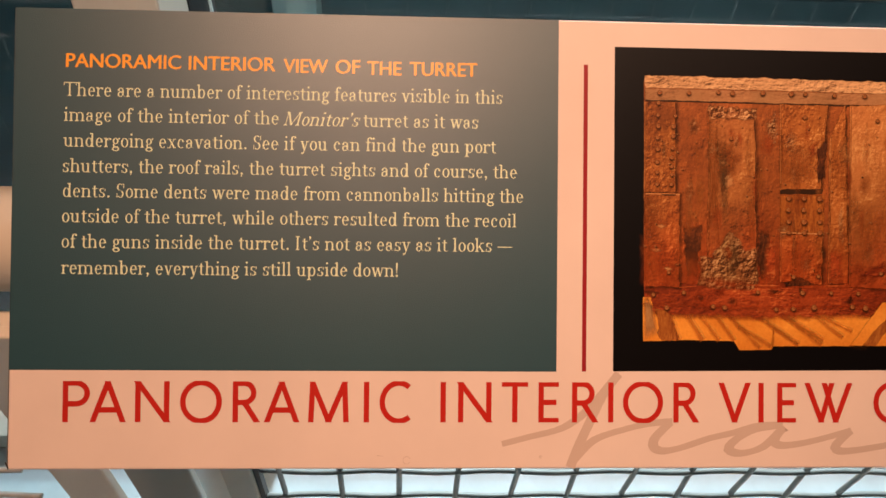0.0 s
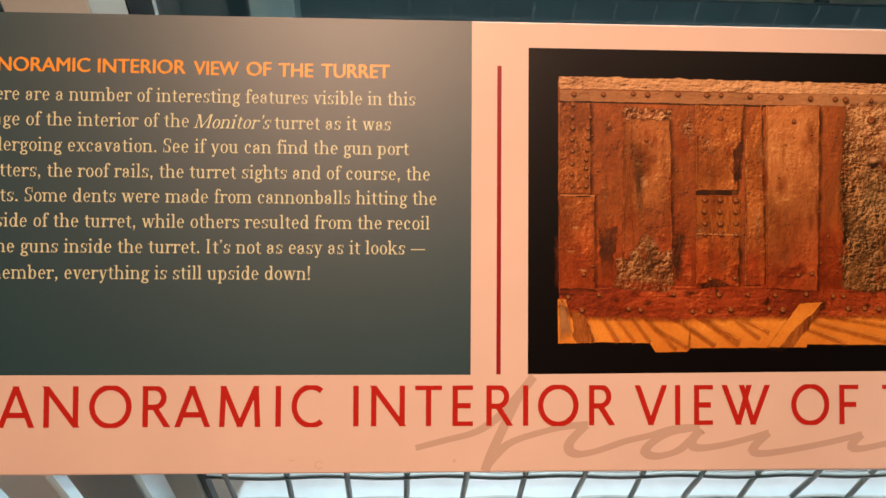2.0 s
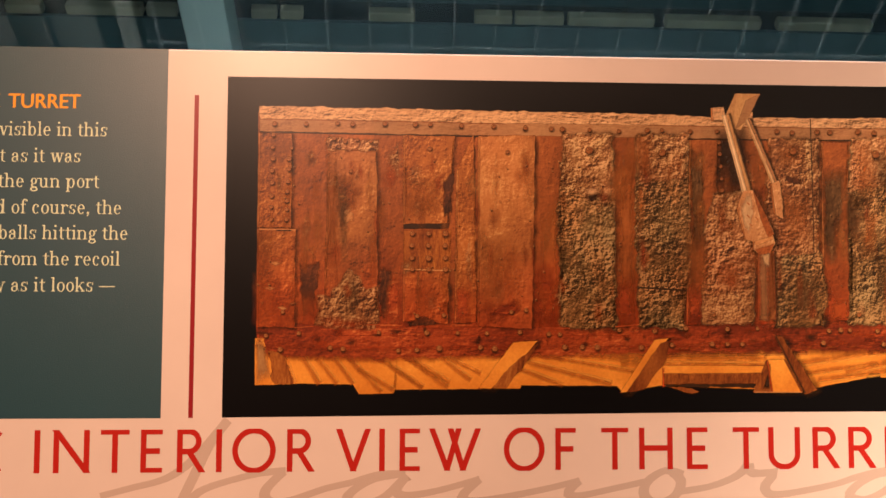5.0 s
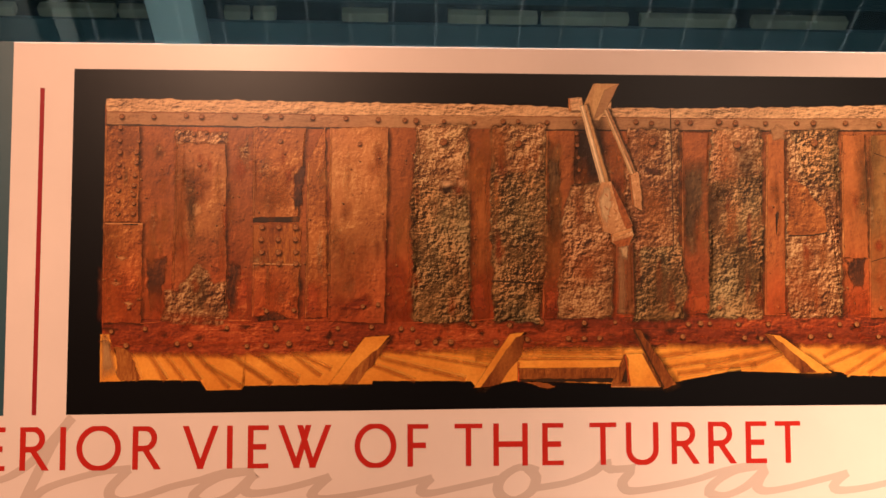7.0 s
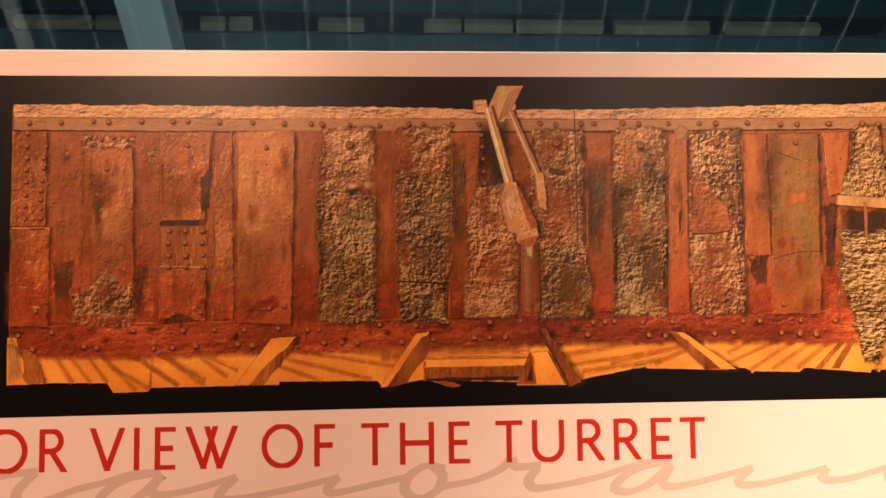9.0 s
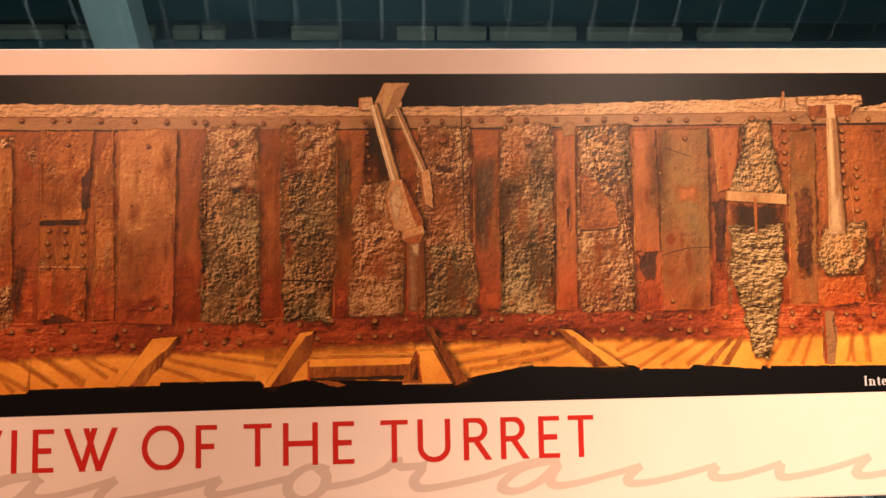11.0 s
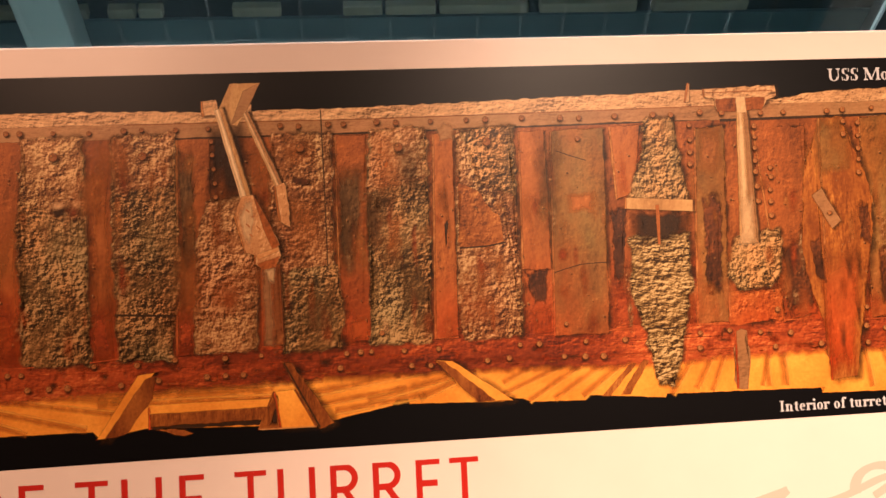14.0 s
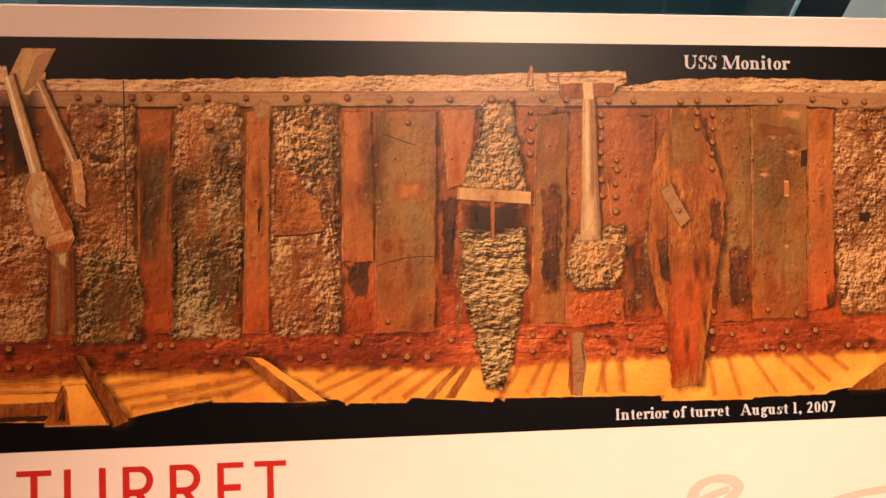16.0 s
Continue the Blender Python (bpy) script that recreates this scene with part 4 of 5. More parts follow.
def studs(points, size=1.0, layer=14):
    for x, z in points:
        o = new("rivet", STUD)
        o.parent = PHOTO
        o.location = (x / 1000, -layer * LAYER, z / 1000)
        s = size * random.uniform(0.85, 1.15)
        o.scale = (s, 1, s)
        o.rotation_euler = (0, random.uniform(-0.5, 0.5), 0)


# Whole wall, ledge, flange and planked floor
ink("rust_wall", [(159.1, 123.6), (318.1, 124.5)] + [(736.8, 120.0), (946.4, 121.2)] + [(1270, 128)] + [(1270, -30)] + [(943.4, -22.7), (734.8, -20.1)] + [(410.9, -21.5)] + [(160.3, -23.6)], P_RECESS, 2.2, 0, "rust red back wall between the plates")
FLOORTOP = [(159.2, -20.7), (241.6, -26.4), (319.5, -24.9)] + [(410.9, -25.1), (511.5, -25.4), (607.0, -23.7)] + [(697.1, -25.8), (773.0, -24.3), (943.3, -25.3)] + [(1270, -34)]
FLOORBOT = [(1270, -57)] + [(942.8, -50.4), (919.2, -50.2), (908.8, -51.5), (905.4, -53.3), (862.9, -53.5), (861.2, -54.7), (808.2, -53.7), (809.9, -50.6)] + [(713.8, -48.8), (713.0, -50.8), (666.8, -46.8), (665.3, -49.6)] + [(633.6, -48.7), (628.8, -46.5), (622.2, -46.1), (617.2, -47.7), (563.8, -45.8), (563.0, -42.9), (556.6, -42.6), (554.2, -46.2), (520.6, -52.4)] + [(511.0, -54.5), (418.0, -50.8), (393.2, -55.2), (389.7, -50.9), (328.1, -50.5), (327.5, -52.6), (246.9, -53.1), (245.9, -55.1)] + [(248.5, -52.6), (246.4, -55.4), (224.7, -55.9), (221.1, -49.8), (189.8, -49.2), (159.4, -50.2)]
ink("plank_floor", FLOORTOP + FLOORBOT, P_WOOD, 2.6, 0.15, "yellow planked floor in the photograph")
ink("flange", [(159.6, -10.2), (241.4, -14.3), (319.4, -13.4)] + [(410.9, -13.0), (511.8, -11.0), (607.4, -10.2)] + [(697.3, -8.3), (773.2, -9.3), (943.6, -11.3)] + [(1270, -17), (1270, -36)] + [(943.3, -26.7), (773.0, -25.6), (697.1, -28.3)] + [(606.9, -24.8), (511.5, -26.1), (410.9, -27.6)] + [(319.5, -29.1), (241.7, -30.6), (166.7, -28.9), (164.7, -20.1), (159.8, -18.3)], P_FLANGE, 3.0, 0.5, "dark red riveted flange")
for k in range(2):
    z = -17.5 - k * 7.5
    line([(162 + k * 3, z - 1.5), (420, z - 1.2 + k * 0.3), (700, z + 0.5), (1000, z + 1.2), (1250, z + 2)], 0.5 + 0.25 * (k % 2), P_RECESS, 3.1, "flange_seam", 1)
ink("flange_shade", [(160.0, -25.7), (241.7, -28.5), (319.5, -27.0)] + [(410.9, -25.8), (511.5, -25.0), (607.0, -23.4)] + [(697.1, -25.8), (773.0, -24.3), (943.3, -24.7)] + [(1270, -32), (1270, -39)] + [(943.2, -29.9), (772.9, -29.3), (697.0, -31.4)] + [(606.8, -29.2), (511.4, -29.4), (410.9, -30.8)] + [(319.6, -32.7), (241.8, -34.2), (166.8, -32.8)], P_FLANGE, 3.25)
# Plank joints fan out along the floor
FAN = ([(175.3, -27.2), (182.9, -49.1)], [(189.4, -33.7), (199.5, -49.3)], [(201.7, -38.0), (210.7, -49.4)], [(208.5, -32.8), (221.1, -49.5)], [(220.8, -36.4), (238.7, -54.6)], [(238.3, -34.8), (265.0, -52.1)], [(254.1, -32.1), (280.8, -52.2)], [(275.2, -30.9), (301.9, -43.2)], [(230.3, -44.0), (245.9, -53.0)], [(236.8, -32.6), (264.7, -52.1)], [(259.2, -35.9), (281.8, -49.0)], [(271.0, -29.2), (295.5, -47.3)],
       [(333.5, -30.6), (403.8, -42.7)], [(343.9, -29.0), (403.8, -35.6)], [(330.0, -35.8), (386.2, -50.1)], [(328.4, -41.0), (354.6, -50.7)], [(419.8, -29.6), (487.9, -28.5)], [(419.8, -33.1), (487.9, -33.2)], [(419.8, -37.4), (487.8, -38.2)], [(507.7, -36.5), (569.9, -27.7)], [(511.2, -43.4), (547.7, -38.1)], [(522.0, -47.2), (558.6, -42.6)], [(540.3, -42.2), (584.5, -32.4)], [(569.5, -42.9), (584.4, -36.7)],
       [(617.7, -36.7), (632.8, -29.0)], [(613.7, -44.6), (651.5, -29.4)], [(632.1, -47.9), (662.7, -29.6)], [(647.0, -47.5), (673.9, -30.6)], [(663.9, -46.8), (683.2, -32.6)], [(731.7, -46.5), (742.2, -27.6)], [(741.1, -48.6), (749.9, -26.6)], [(716.4, -49.1), (726.7, -33.5)], [(771.7, -47.4), (776.6, -29.0)], [(785.1, -47.7), (784.2, -29.2)])


def joint(ends, width):
    """A soft brown joint between two planks."""
    a, b = Vector(ends[0]), Vector(ends[1])
    a, b = (a, b) if a.y > b.y else (b, a)
    d = b - a
    a = a - d * 0.4
    s = Vector((-d.y, d.x)).normalized() * width / 2
    part("plank_joint", area([tuple(p) for p in (a + s, a - s, b - s, b + s)], 2.8, 0.2, a.x, 4.0, width * 0.98, 0.0, 0.6), P_JOINT, PHOTO)
    part("plank_edge", area([tuple(p) for p in (a + s * 2.2, a + s * 1.1, b + s * 1.1, b + s * 2.2)], 2.7, 0.2, a.x, 4.0, width * 0.5, 0.0, 0.6), P_GLOWWOOD, PHOTO)


for f in FAN:
    joint(f, random.uniform(1.7, 2.7))
for f in ([(675.1, -48.2), (692.7, -30.2), (696.5, -30.3), (679.9, -48.3)], [(686.3, -47.7), (701.1, -28.2), (704.1, -29.0), (692.0, -47.8)]):
    ink("dark_plank_joint", f, P_RUSTWOOD, 3.3, 0.3)
for f in ([(848.3, -32.9), (854.6, -52.2)], [(861.7, -30.1), (876.5, -51.4)], [(875.2, -27.9), (898.6, -50.5)], [(888.8, -27.7), (908.9, -46.0)], [(904.2, -27.5), (919.4, -39.9)], [(836.6, -32.5), (839.6, -51.7)], [(785.8, -31.0), (787.1, -48.3)], [(774.5, -30.6), (775.8, -47.9)]):
    joint(f, random.uniform(1.8, 2.6))
ink("ledge", [(159.7, 127.3), (238.7, 127.0), (318.0, 126.3)] + [(411.1, 125.5), (454.9, 124.2), (551.3, 124.5), (611.6, 126.4), (695.9, 128.0), (742.5, 129.7)] + [(791.6, 122.8), (821.2, 126.8), (864.7, 127.8), (946.5, 126.1)] + [(1270, 124), (1270, 112)] + [(946.4, 117.9), (791.5, 116.5)] + [(695.4, 118.0), (551.1, 116.9), (411.1, 117.7)] + [(238.8, 118.5), (160.0, 118.8)], P_LEDGE, 3.4, 0.5, "pale crusted top ledge")
ink("ledge_face", [(160.0, 119.2), (238.8, 118.9), (318.1, 118.2)] + [(411.1, 118.4), (551.1, 118.0), (695.5, 119.1)] + [(791.5, 119.7), (946.4, 119.6)] + [(1270, 115), (1270, 104)] + [(946.2, 110.7), (791.4, 110.8)] + [(695.2, 111.5), (551.0, 110.1), (411.1, 109.9)] + [(239.0, 110.4), (160.2, 111.2)], P_LIP, 3.6, 0.25, "riveted face of the ledge")
line([(160.2, 110.8), (239.0, 110.1), (318.2, 109.3)], 1.3, P_DARK, 3.5, "ledge_shade")
line([(411.1, 109.5), (551.0, 109.7), (695.1, 111.1), (804.3, 112.3)], 1.3, P_DARK, 3.5, "ledge_shade")
line([(755.8, 110.7), (864.4, 111.7), (915.6, 110.3)], 1.6, P_DARK, 3.7, "ledge_shade")
line([(160.0, 118.8), (238.8, 118.5), (318.1, 117.8)], 0.5, P_STUD, 3.7, "ledge_seam")
line([(411.1, 118.1), (551.1, 117.6), (695.5, 118.8), (781.1, 120.2)], 0.5, P_STUD, 3.7, "ledge_seam")

# Plates and crusted stanchions from one end of the wall to the other
C = "concretion"
plate([(159.9, 109.7), (180.7, 109.8), (180.9, 49.3), (159.9, 49.3)], P_PLATE, 4, 0.3)
plate([(159.9, 48.6), (183.7, 48.6), (183.6, -13.9), (160.4, -13.7)], P_PLATE, 4.2, 0.4)
line([(160.6, 48.2), (183.8, 47.9)], 0.9, P_GLINT, 5, "plate_lip")
line([(171.5, 47.5), (181.0, 47.5)], 0.8, P_DARK, 5.2, "gap")
ink("dark_stain", [(185.2, 29.2), (193.1, 28.1), (200.9, 32.7), (200.8, 15.5), (197.0, 4.1), (196.1, -9.6), (188.7, -10.0), (186.1, 6.4)], P_DARK, 3.8, 2.2)
plate([(204.3, 100.0), (234.9, 99.1), (236.1, -10.0), (202.7, -9.0)], P_TAN, 4, 0.5)
ink("dark_stain", [(208.3, 81.8), (220.3, 83.7), (222.2, 61.2), (209.5, 59.7)], P_PLATE, 4.4, 1.5)
ink("bright_lump", [(212.4, 57.6), (220.1, 61.2), (220.9, 55.4), (215.4, 51.1)], P_GLINT, 4.6, 0.8)
ink(C, [(203.4, 107.3), (235.5, 106.4), (235.6, 99.1), (204.3, 99.7)], P_CRUST_RED, 4.6, 1.2)
ink(C, [(198.1, 7.5), (206.0, 6.3), (211.5, 13.2), (218.1, 23.5), (225.0, 15.5), (228.5, 9.7), (235.7, 12.0), (236.7, -7.4), (234.6, -14.3), (216.5, -15.8), (197.3, -12.3)], P_CRUST_RED, 4.6, 1.0)
ink("verdigris_streak", [(216.9, 19.1), (221.5, 22.5), (225.6, 12.2), (224.4, 1.7), (220.9, -7.5), (216.7, -5.1), (214.7, 6.3)], P_STAIN, 4.8, 0.9)
for x, z, r in ((171.5, 29.0, 5.0), (168.0, 13.0, 5.5), (176.0, 0.5, 4.0), (213.5, 72.0, 4.0)):
    ink("dent", [(x - r, z + 1), (x, z + r * 0.5), (x + r, z + 1), (x + r * 0.6, z - 1), (x - r * 0.6, z - 1.2)], P_RECESS, 4.95, 0.4)
    ink("bright_lump", [(x - r * 0.8, z - 2), (x, z - 1), (x + r * 0.8, z - 2.4), (x, z - 4.2)], P_GLINT, 4.97, 0.4)
ink("dark_stain", [(236.4, 28.1), (241.4, 29.3), (246.5, 22.4), (244.9, 6.3), (246.5, -8.6), (237.9, -10.2), (235.4, 6.3)], P_DARK, 3.9, 1.6)
plate([(252.2, 109.4), (284.9, 109.5), (280.0, 52.8), (252.6, 51.7)], P_PLATE, 4, 0.6)
ink("dark_gap", [(252.2, 52.1), (281.7, 52.8), (281.1, 49.4), (252.3, 48.8)], P_DARK, 4.6, 0.3)
ink("dark_stain", [(277.0, 83.8), (284.9, 88.2), (284.3, 54.6), (277.1, 53.9)], P_DARK, 4.7, 1.0)
ink("dark_gap", [(252.3, 48.1), (282.8, 48.8), (282.4, 22.8), (252.7, 22.9)], P_RUSTWOOD, 4.4, 0.4)
plate([(252.7, 22.1), (281.5, 22.8), (280.9, -11.0), (252.6, -10.1)], P_PLATE, 4.2, 0.8)
line([(252.7, 23.2), (282.6, 22.4)], 0.9, P_GLINT, 5, "plate_lip")
ink("dark_stain", [(253.5, -13.0), (261.9, -6.2), (268.9, -6.3), (277.6, -12.5)], P_DARK, 5, 1.0)
plate([(286.7, 87.5), (297.2, 110.3), (299.4, -10.4), (285.5, -11.0)], P_PLATE, 3.8, 0.5, 0.8)
plate([(300.7, 109.5), (337.3, 110.7), (335.0, -14.7), (300.2, -12.9)], P_TAN, 4, 0.5)
ink("dark_stain", [(307.0, -5.5), (314.6, 1.2), (325.6, 5.3), (328.3, -3.1), (318.3, -8.9)], P_FLANGE, 4.6, 1.4)
ink("rust_bloom", [(341.4, 55.1), (350.9, 69.6), (353.6, -15.0), (339.6, -15.8)], P_BEAM, 3.8, 1.2)
plate([(357.0, 110.6), (387.5, 111.9), (388.8, 47.3), (388.9, -14.7), (353.6, -13.3), (352.0, 65.9)], P_CRUST, 4.4, 1.2, 2.2, C, False)
ink(C, [(355.5, 111.4), (387.5, 111.9), (386.6, 72.8), (375.1, 67.5), (354.4, 76.8)], P_CRUST_RED, 4.6, 1.4)
ink("dark_hollow", [(369.5, 72.0), (381.5, 73.9), (380.4, 69.0), (373.0, 67.0)], P_DARK, 4.8, 0.6)
ink("bright_lump", [(368.7, 75.8), (380.5, 77.5), (381.0, 73.5), (374.0, 71.6), (369.8, 72.6)], P_LEDGE, 4.82, 0.5)
ink("rust_bloom", [(392.3, 98.5), (400.9, 100.3), (402.4, -14.2), (391.8, -14.7)], P_BEAM, 3.8, 1.2)
plate([(403.8, 111.0), (437.3, 112.3), (439.0, 17.5), (434.2, 10.3), (433.1, -14.1), (404.5, -12.8), (403.1, 47.1)], P_CRUST, 4.4, 1.2, 2.2, C, False)
ink(C, [(404.5, 111.8), (437.3, 112.7), (437.1, 83.4), (403.8, 80.0)], P_CRUST_RED, 4.6, 1.4)
line([(403.1, 12.3), (436.0, 10.3)], 1.2, P_DARK, 4.8, "gap")
plate([(439.4, 108.6), (457.7, 109.2), (453.9, -11.6), (435.9, -12.0)], P_RECESS, 3.8, 0.6, 1.0)
ink("patch", [(439.0, 100.4), (447.6, 102.0), (449.8, 41.9), (441.1, 27.5)], P_STAIN, 4.0, 0.9)
plate([(454.5, 74.0), (480.8, 75.6), (481.6, 20.4), (479.1, -10.7), (446.0, -10.8), (448.5, 46.5)], P_CRUST_RED, 4.4, 1.0, 2.0, C, False)
ink("foot_plate", [(446.1, 8.3), (477.9, 6.7), (478.4, -10.7), (445.3, -10.0)], P_CRUST_RED, 4.7, 1.2)
plate([(492.3, 110.5), (524.9, 111.0), (524.2, 34.4), (491.2, 31.3), (489.7, 82.9)], P_CRUST_RED, 4.2, 1.2, 2.0, C, False)
plate([(494.9, 31.2), (525.3, 34.4), (528.5, 8.7), (525.6, -12.3), (493.6, -13.1), (493.2, 16.6)], P_CRUST, 4.6, 1.4, 2.0, C, False)
ink("dark_stain", [(502.3, 85.7), (515.2, 84.1), (513.3, 80.4), (500.4, 82.0)], P_DARK, 4.6, 0.8)
line([(520.3, 123.9), (520.7, 82.6), (520.9, 30.8)], 0.7, P_DARK, 5.0, "hanging_cord")
plate([(527.8, 108.0), (545.0, 108.6), (543.9, -9.0), (526.4, -9.4)], P_RECESS, 3.8, 0.6, 1.4)
ink("patch", [(528.1, 88.3), (543.1, 89.9), (541.6, 67.5), (535.3, 31.3), (527.9, 30.4)], P_STAIN, 4.1, 0.9)
ink("bright_foot", [(532.1, 3.2), (543.1, 4.8), (543.2, -7.9), (530.7, -9.5)], P_BEAM, 4.3, 1.0)
plate([(547.2, 110.1), (579.5, 111.4), (579.8, 37.3), (577.0, -11.1), (543.9, -11.2), (544.4, 45.2)], P_CRUST, 4.4, 1.2, 2.0, C, False)
ink(C, [(547.2, 110.9), (579.5, 111.8), (578.0, 82.1), (545.7, 74.9)], P_CRUST_RED, 4.6, 1.6)
plate([(583.9, 107.6), (595.2, 108.3), (593.3, -8.9), (580.0, -9.7)], P_BEAM, 4.8, 0.4, 1.4)
ink("knot", [(588.1, 55.1), (590.0, 57.6), (589.6, 44.6), (588.4, 41.7)], P_DARK, 5.2, 0.4)
ink("patch", [(584.7, 111.4), (590.5, 114.0), (597.9, 111.3), (595.8, 104.5), (588.3, 103.8)], P_LIP, 5.2, 0.8)
plate([(597.5, 109.8), (630.9, 111.1), (630.6, -7.7), (629.7, -10.6), (596.2, -10.7), (594.5, 7.6)], P_CRUST_RED, 4.4, 1.2, 2.0, C, False)
ink(C, [(599.8, 109.0), (630.9, 111.1), (630.6, 70.3), (610.1, 78.0)], P_CRUST, 4.6, 1.6)
ink("smooth_patch", [(597.4, 78.9), (608.1, 74.3), (615.3, 63.7), (620.8, 57.3), (622.2, 44.2), (612.7, 41.3), (596.3, 40.8)], P_PLATE, 5.0, 0.8)
line([(596.3, 41.2), (612.7, 41.7), (623.3, 43.4)], 0.9, P_DARK, 5.2, "gap")
plate([(633.8, 107.3), (649.0, 108.3), (649.1, 27.1), (632.5, 27.3)], P_BEAM, 4.8, 0.5, 1.2)
ink("dark_stain", [(631.8, 27.3), (648.0, 28.9), (646.0, 4.9), (637.7, 3.9)], P_DARK, 5.0, 1.2)
ink("bright_foot", [(635.8, 3.2), (649.1, 6.7), (648.4, -11.0), (637.2, -11.5)], P_BEAM, 4.7, 0.8)
plate([(652.8, 107.2), (684.3, 108.5), (681.5, -11.6), (649.1, -11.7)], P_SMOOTH, 4.6, 0.5, 1.6)
ink("rust_bloom", [(659.8, 70.0), (678.1, 71.7), (676.9, 59.2), (660.5, 58.7)], P_BEAM, 4.9, 1.2)
line([(650.5, 24.4), (666.9, 28.7), (682.1, 29.2)], 0.5, P_DARK, 5.0, "crack", 1)
line([(655.4, 95.7), (663.7, 92.6), (673.1, 89.5)], 0.5, P_DARK, 5.0, "crack", 1)
plate([(688.1, 108.5), (706.6, 109.5), (701.0, 69.5), (690.1, 65.9)], P_BEAM, 4.2, 0.5, 1.0)
ink("dark_stain", [(686.2, 64.0), (697.0, 65.8), (692.9, 17.1), (685.2, 13.5)], P_DARK, 4.0, 1.6)
plate([(711.5, 113.3), (726.2, 114.0), (733.4, 63.5), (697.7, 63.9)], P_CRUST, 5.0, 1.2, 1.5, C, False)
plate([(696.0, 43.2), (732.5, 44.6), (732.0, 12.7), (724.2, -22.4), (718.5, -44.4), (709.2, -43.1), (704.0, -16.5), (697.4, 5.9)], P_PALE, 5.2, 1.2, 1.8, C, False)
ink("dark_hollow", [(697.4, 57.5), (734.2, 56.3), (732.9, 45.7), (718.8, 39.9), (699.8, 42.4)], P_DARK, 5.4, 1.0)
plate([(695.5, 66.6), (736.1, 63.9), (735.8, 57.0), (695.2, 60.2)], P_TIMBER, 5.8, 0.2, 1.4, "plank")
ink("red_strap", [(713.3, 61.8), (715.6, 61.8), (715.3, 38.4), (713.4, 38.5)], P_BEAM, 6.0, 0.2)
line([(708.8, -9.2), (714.5, -11.1), (723.2, -10.6)], 1.0, P_DARK, 5.6, "gap", 1)
plate([(739.8, 106.6), (757.8, 108.0), (753.9, -8.2), (734.7, -9.7)], P_SMOOTH, 4.0, 0.8, 1.0)
ink("dark_stain", [(741.4, 69.1), (755.1, 72.8), (752.1, 1.2), (740.1, 5.1)], P_DARK, 4.1, 2.4)
ink("rust_bloom", [(741.3, 105.4), (756.1, 106.5), (755.7, 84.2), (749.5, 76.6), (740.8, 80.5)], P_TAN, 4.3, 2.0)
plate([(754.8, 7.9), (787.3, 9.6), (787.0, -8.8), (754.5, -10.8)], P_PLATE, 4.4, 1.2, 1.8)
plate([(760.4, 40.5), (788.6, 45.0), (787.8, 19.3), (780.8, 11.2), (761.4, 9.3), (754.5, 18.0)], P_CRUST, 5.0, 1.2, 1.6, C, False)
plate([(775.7, 104.4), (807.7, 106.1), (807.4, -6.4), (787.8, -10.6), (786.9, 38.2), (774.7, 44.6)], P_RECESS, 4.0, 1.0, 1.0)
ink("dark_stain", [(786.9, 38.2), (806.6, 44.2), (809.0, -6.4), (789.4, -7.5)], P_DARK, 4.2, 2.5)
plate([(842.6, 110.2), (864.4, 110.7), (861.7, -10.4), (842.2, -11.1)], P_SMOOTH, 4.0, 0.8, 1.2)
ink("dark_stain", [(847.8, 34.1), (863.0, 37.1), (865.5, -7.8), (848.7, -7.4)], P_DARK, 4.2, 2.5)
plate([(864.5, 111.4), (897.6, 112.2), (895.0, -9.0), (862.9, -9.3)], P_SMOOTH, 4.6, 0.4, 1.6)
for x, z, r in ((877.5, 97.0, 6.0), (888.0, 88.0, 6.5), (871.5, 75.0, 5.0), (884.0, 34.0, 3.0)):
    ink("dent", [(x - r, z + 1), (x, z + r * 0.6), (x + r, z + 1), (x + r * 0.6, z - 1), (x - r * 0.6, z - 1.2)], P_STUD, 4.95, 0.4)
    ink("bright_lump", [(x - r * 0.8, z - 2), (x, z - 1), (x + r * 0.8, z - 2.4), (x, z - 4.6)], P_GLINT, 4.97, 0.4)
ink("bright_lump", [(879.6, 109.5), (896.7, 111.2), (896.5, 104.0), (881.2, 104.0)], P_GLINT, 5.0, 1.0)
ink("dent", [(869.2, 100.7), (887.9, 99.8), (894.6, 95.6), (869.1, 93.3)], P_STUD, 5.0, 1.5)
ink("hole", [(893.8, 85.9), (897.2, 86.8), (897.0, 78.1), (893.6, 77.1)], P_DARK, 5.2, 0.5)
ink("orange_tag", [(883.2, 69.1), (885.9, 69.1), (885.8, 60.0), (883.0, 60.1)], P_GLINT, 5.2, 0.1)
ink("orange_tag", [(883.5, 67.8), (885.6, 67.8), (885.4, 61.3), (883.4, 61.3)], P_BEAM, 5.4, 0.1)
ink("dark_stain", [(906.5, 4.1), (913.5, 6.6), (912.5, -4.1), (907.0, -4.9)], P_DARK, 5.2, 0.8)
plate([(897.8, 110.4), (914.3, 110.0), (911.9, -2.6), (896.0, -5.6)], P_BEAM, 4.2, 0.5, 1.6)
plate([(914.9, 109.6), (946.2, 110.7)] + [(1090, 104), (1090, -12)] + [(943.7, -7.1), (916.6, -7.8), (912.8, 42.9)], P_CRUST_RED, 4.4, 1.2, 2.0, C, False)
for x0, x1, m in ((1098, 1120, P_BEAM), (1126, 1156, P_TAN), (1162, 1186, P_RECESS), (1192, 1230, P_CRUST), (1236, 1262, P_BEAM)):
    plate([(x0, 104), (x1, 104), (x1 + 1, -12), (x0, -12)], m, 4.4, 0.8)
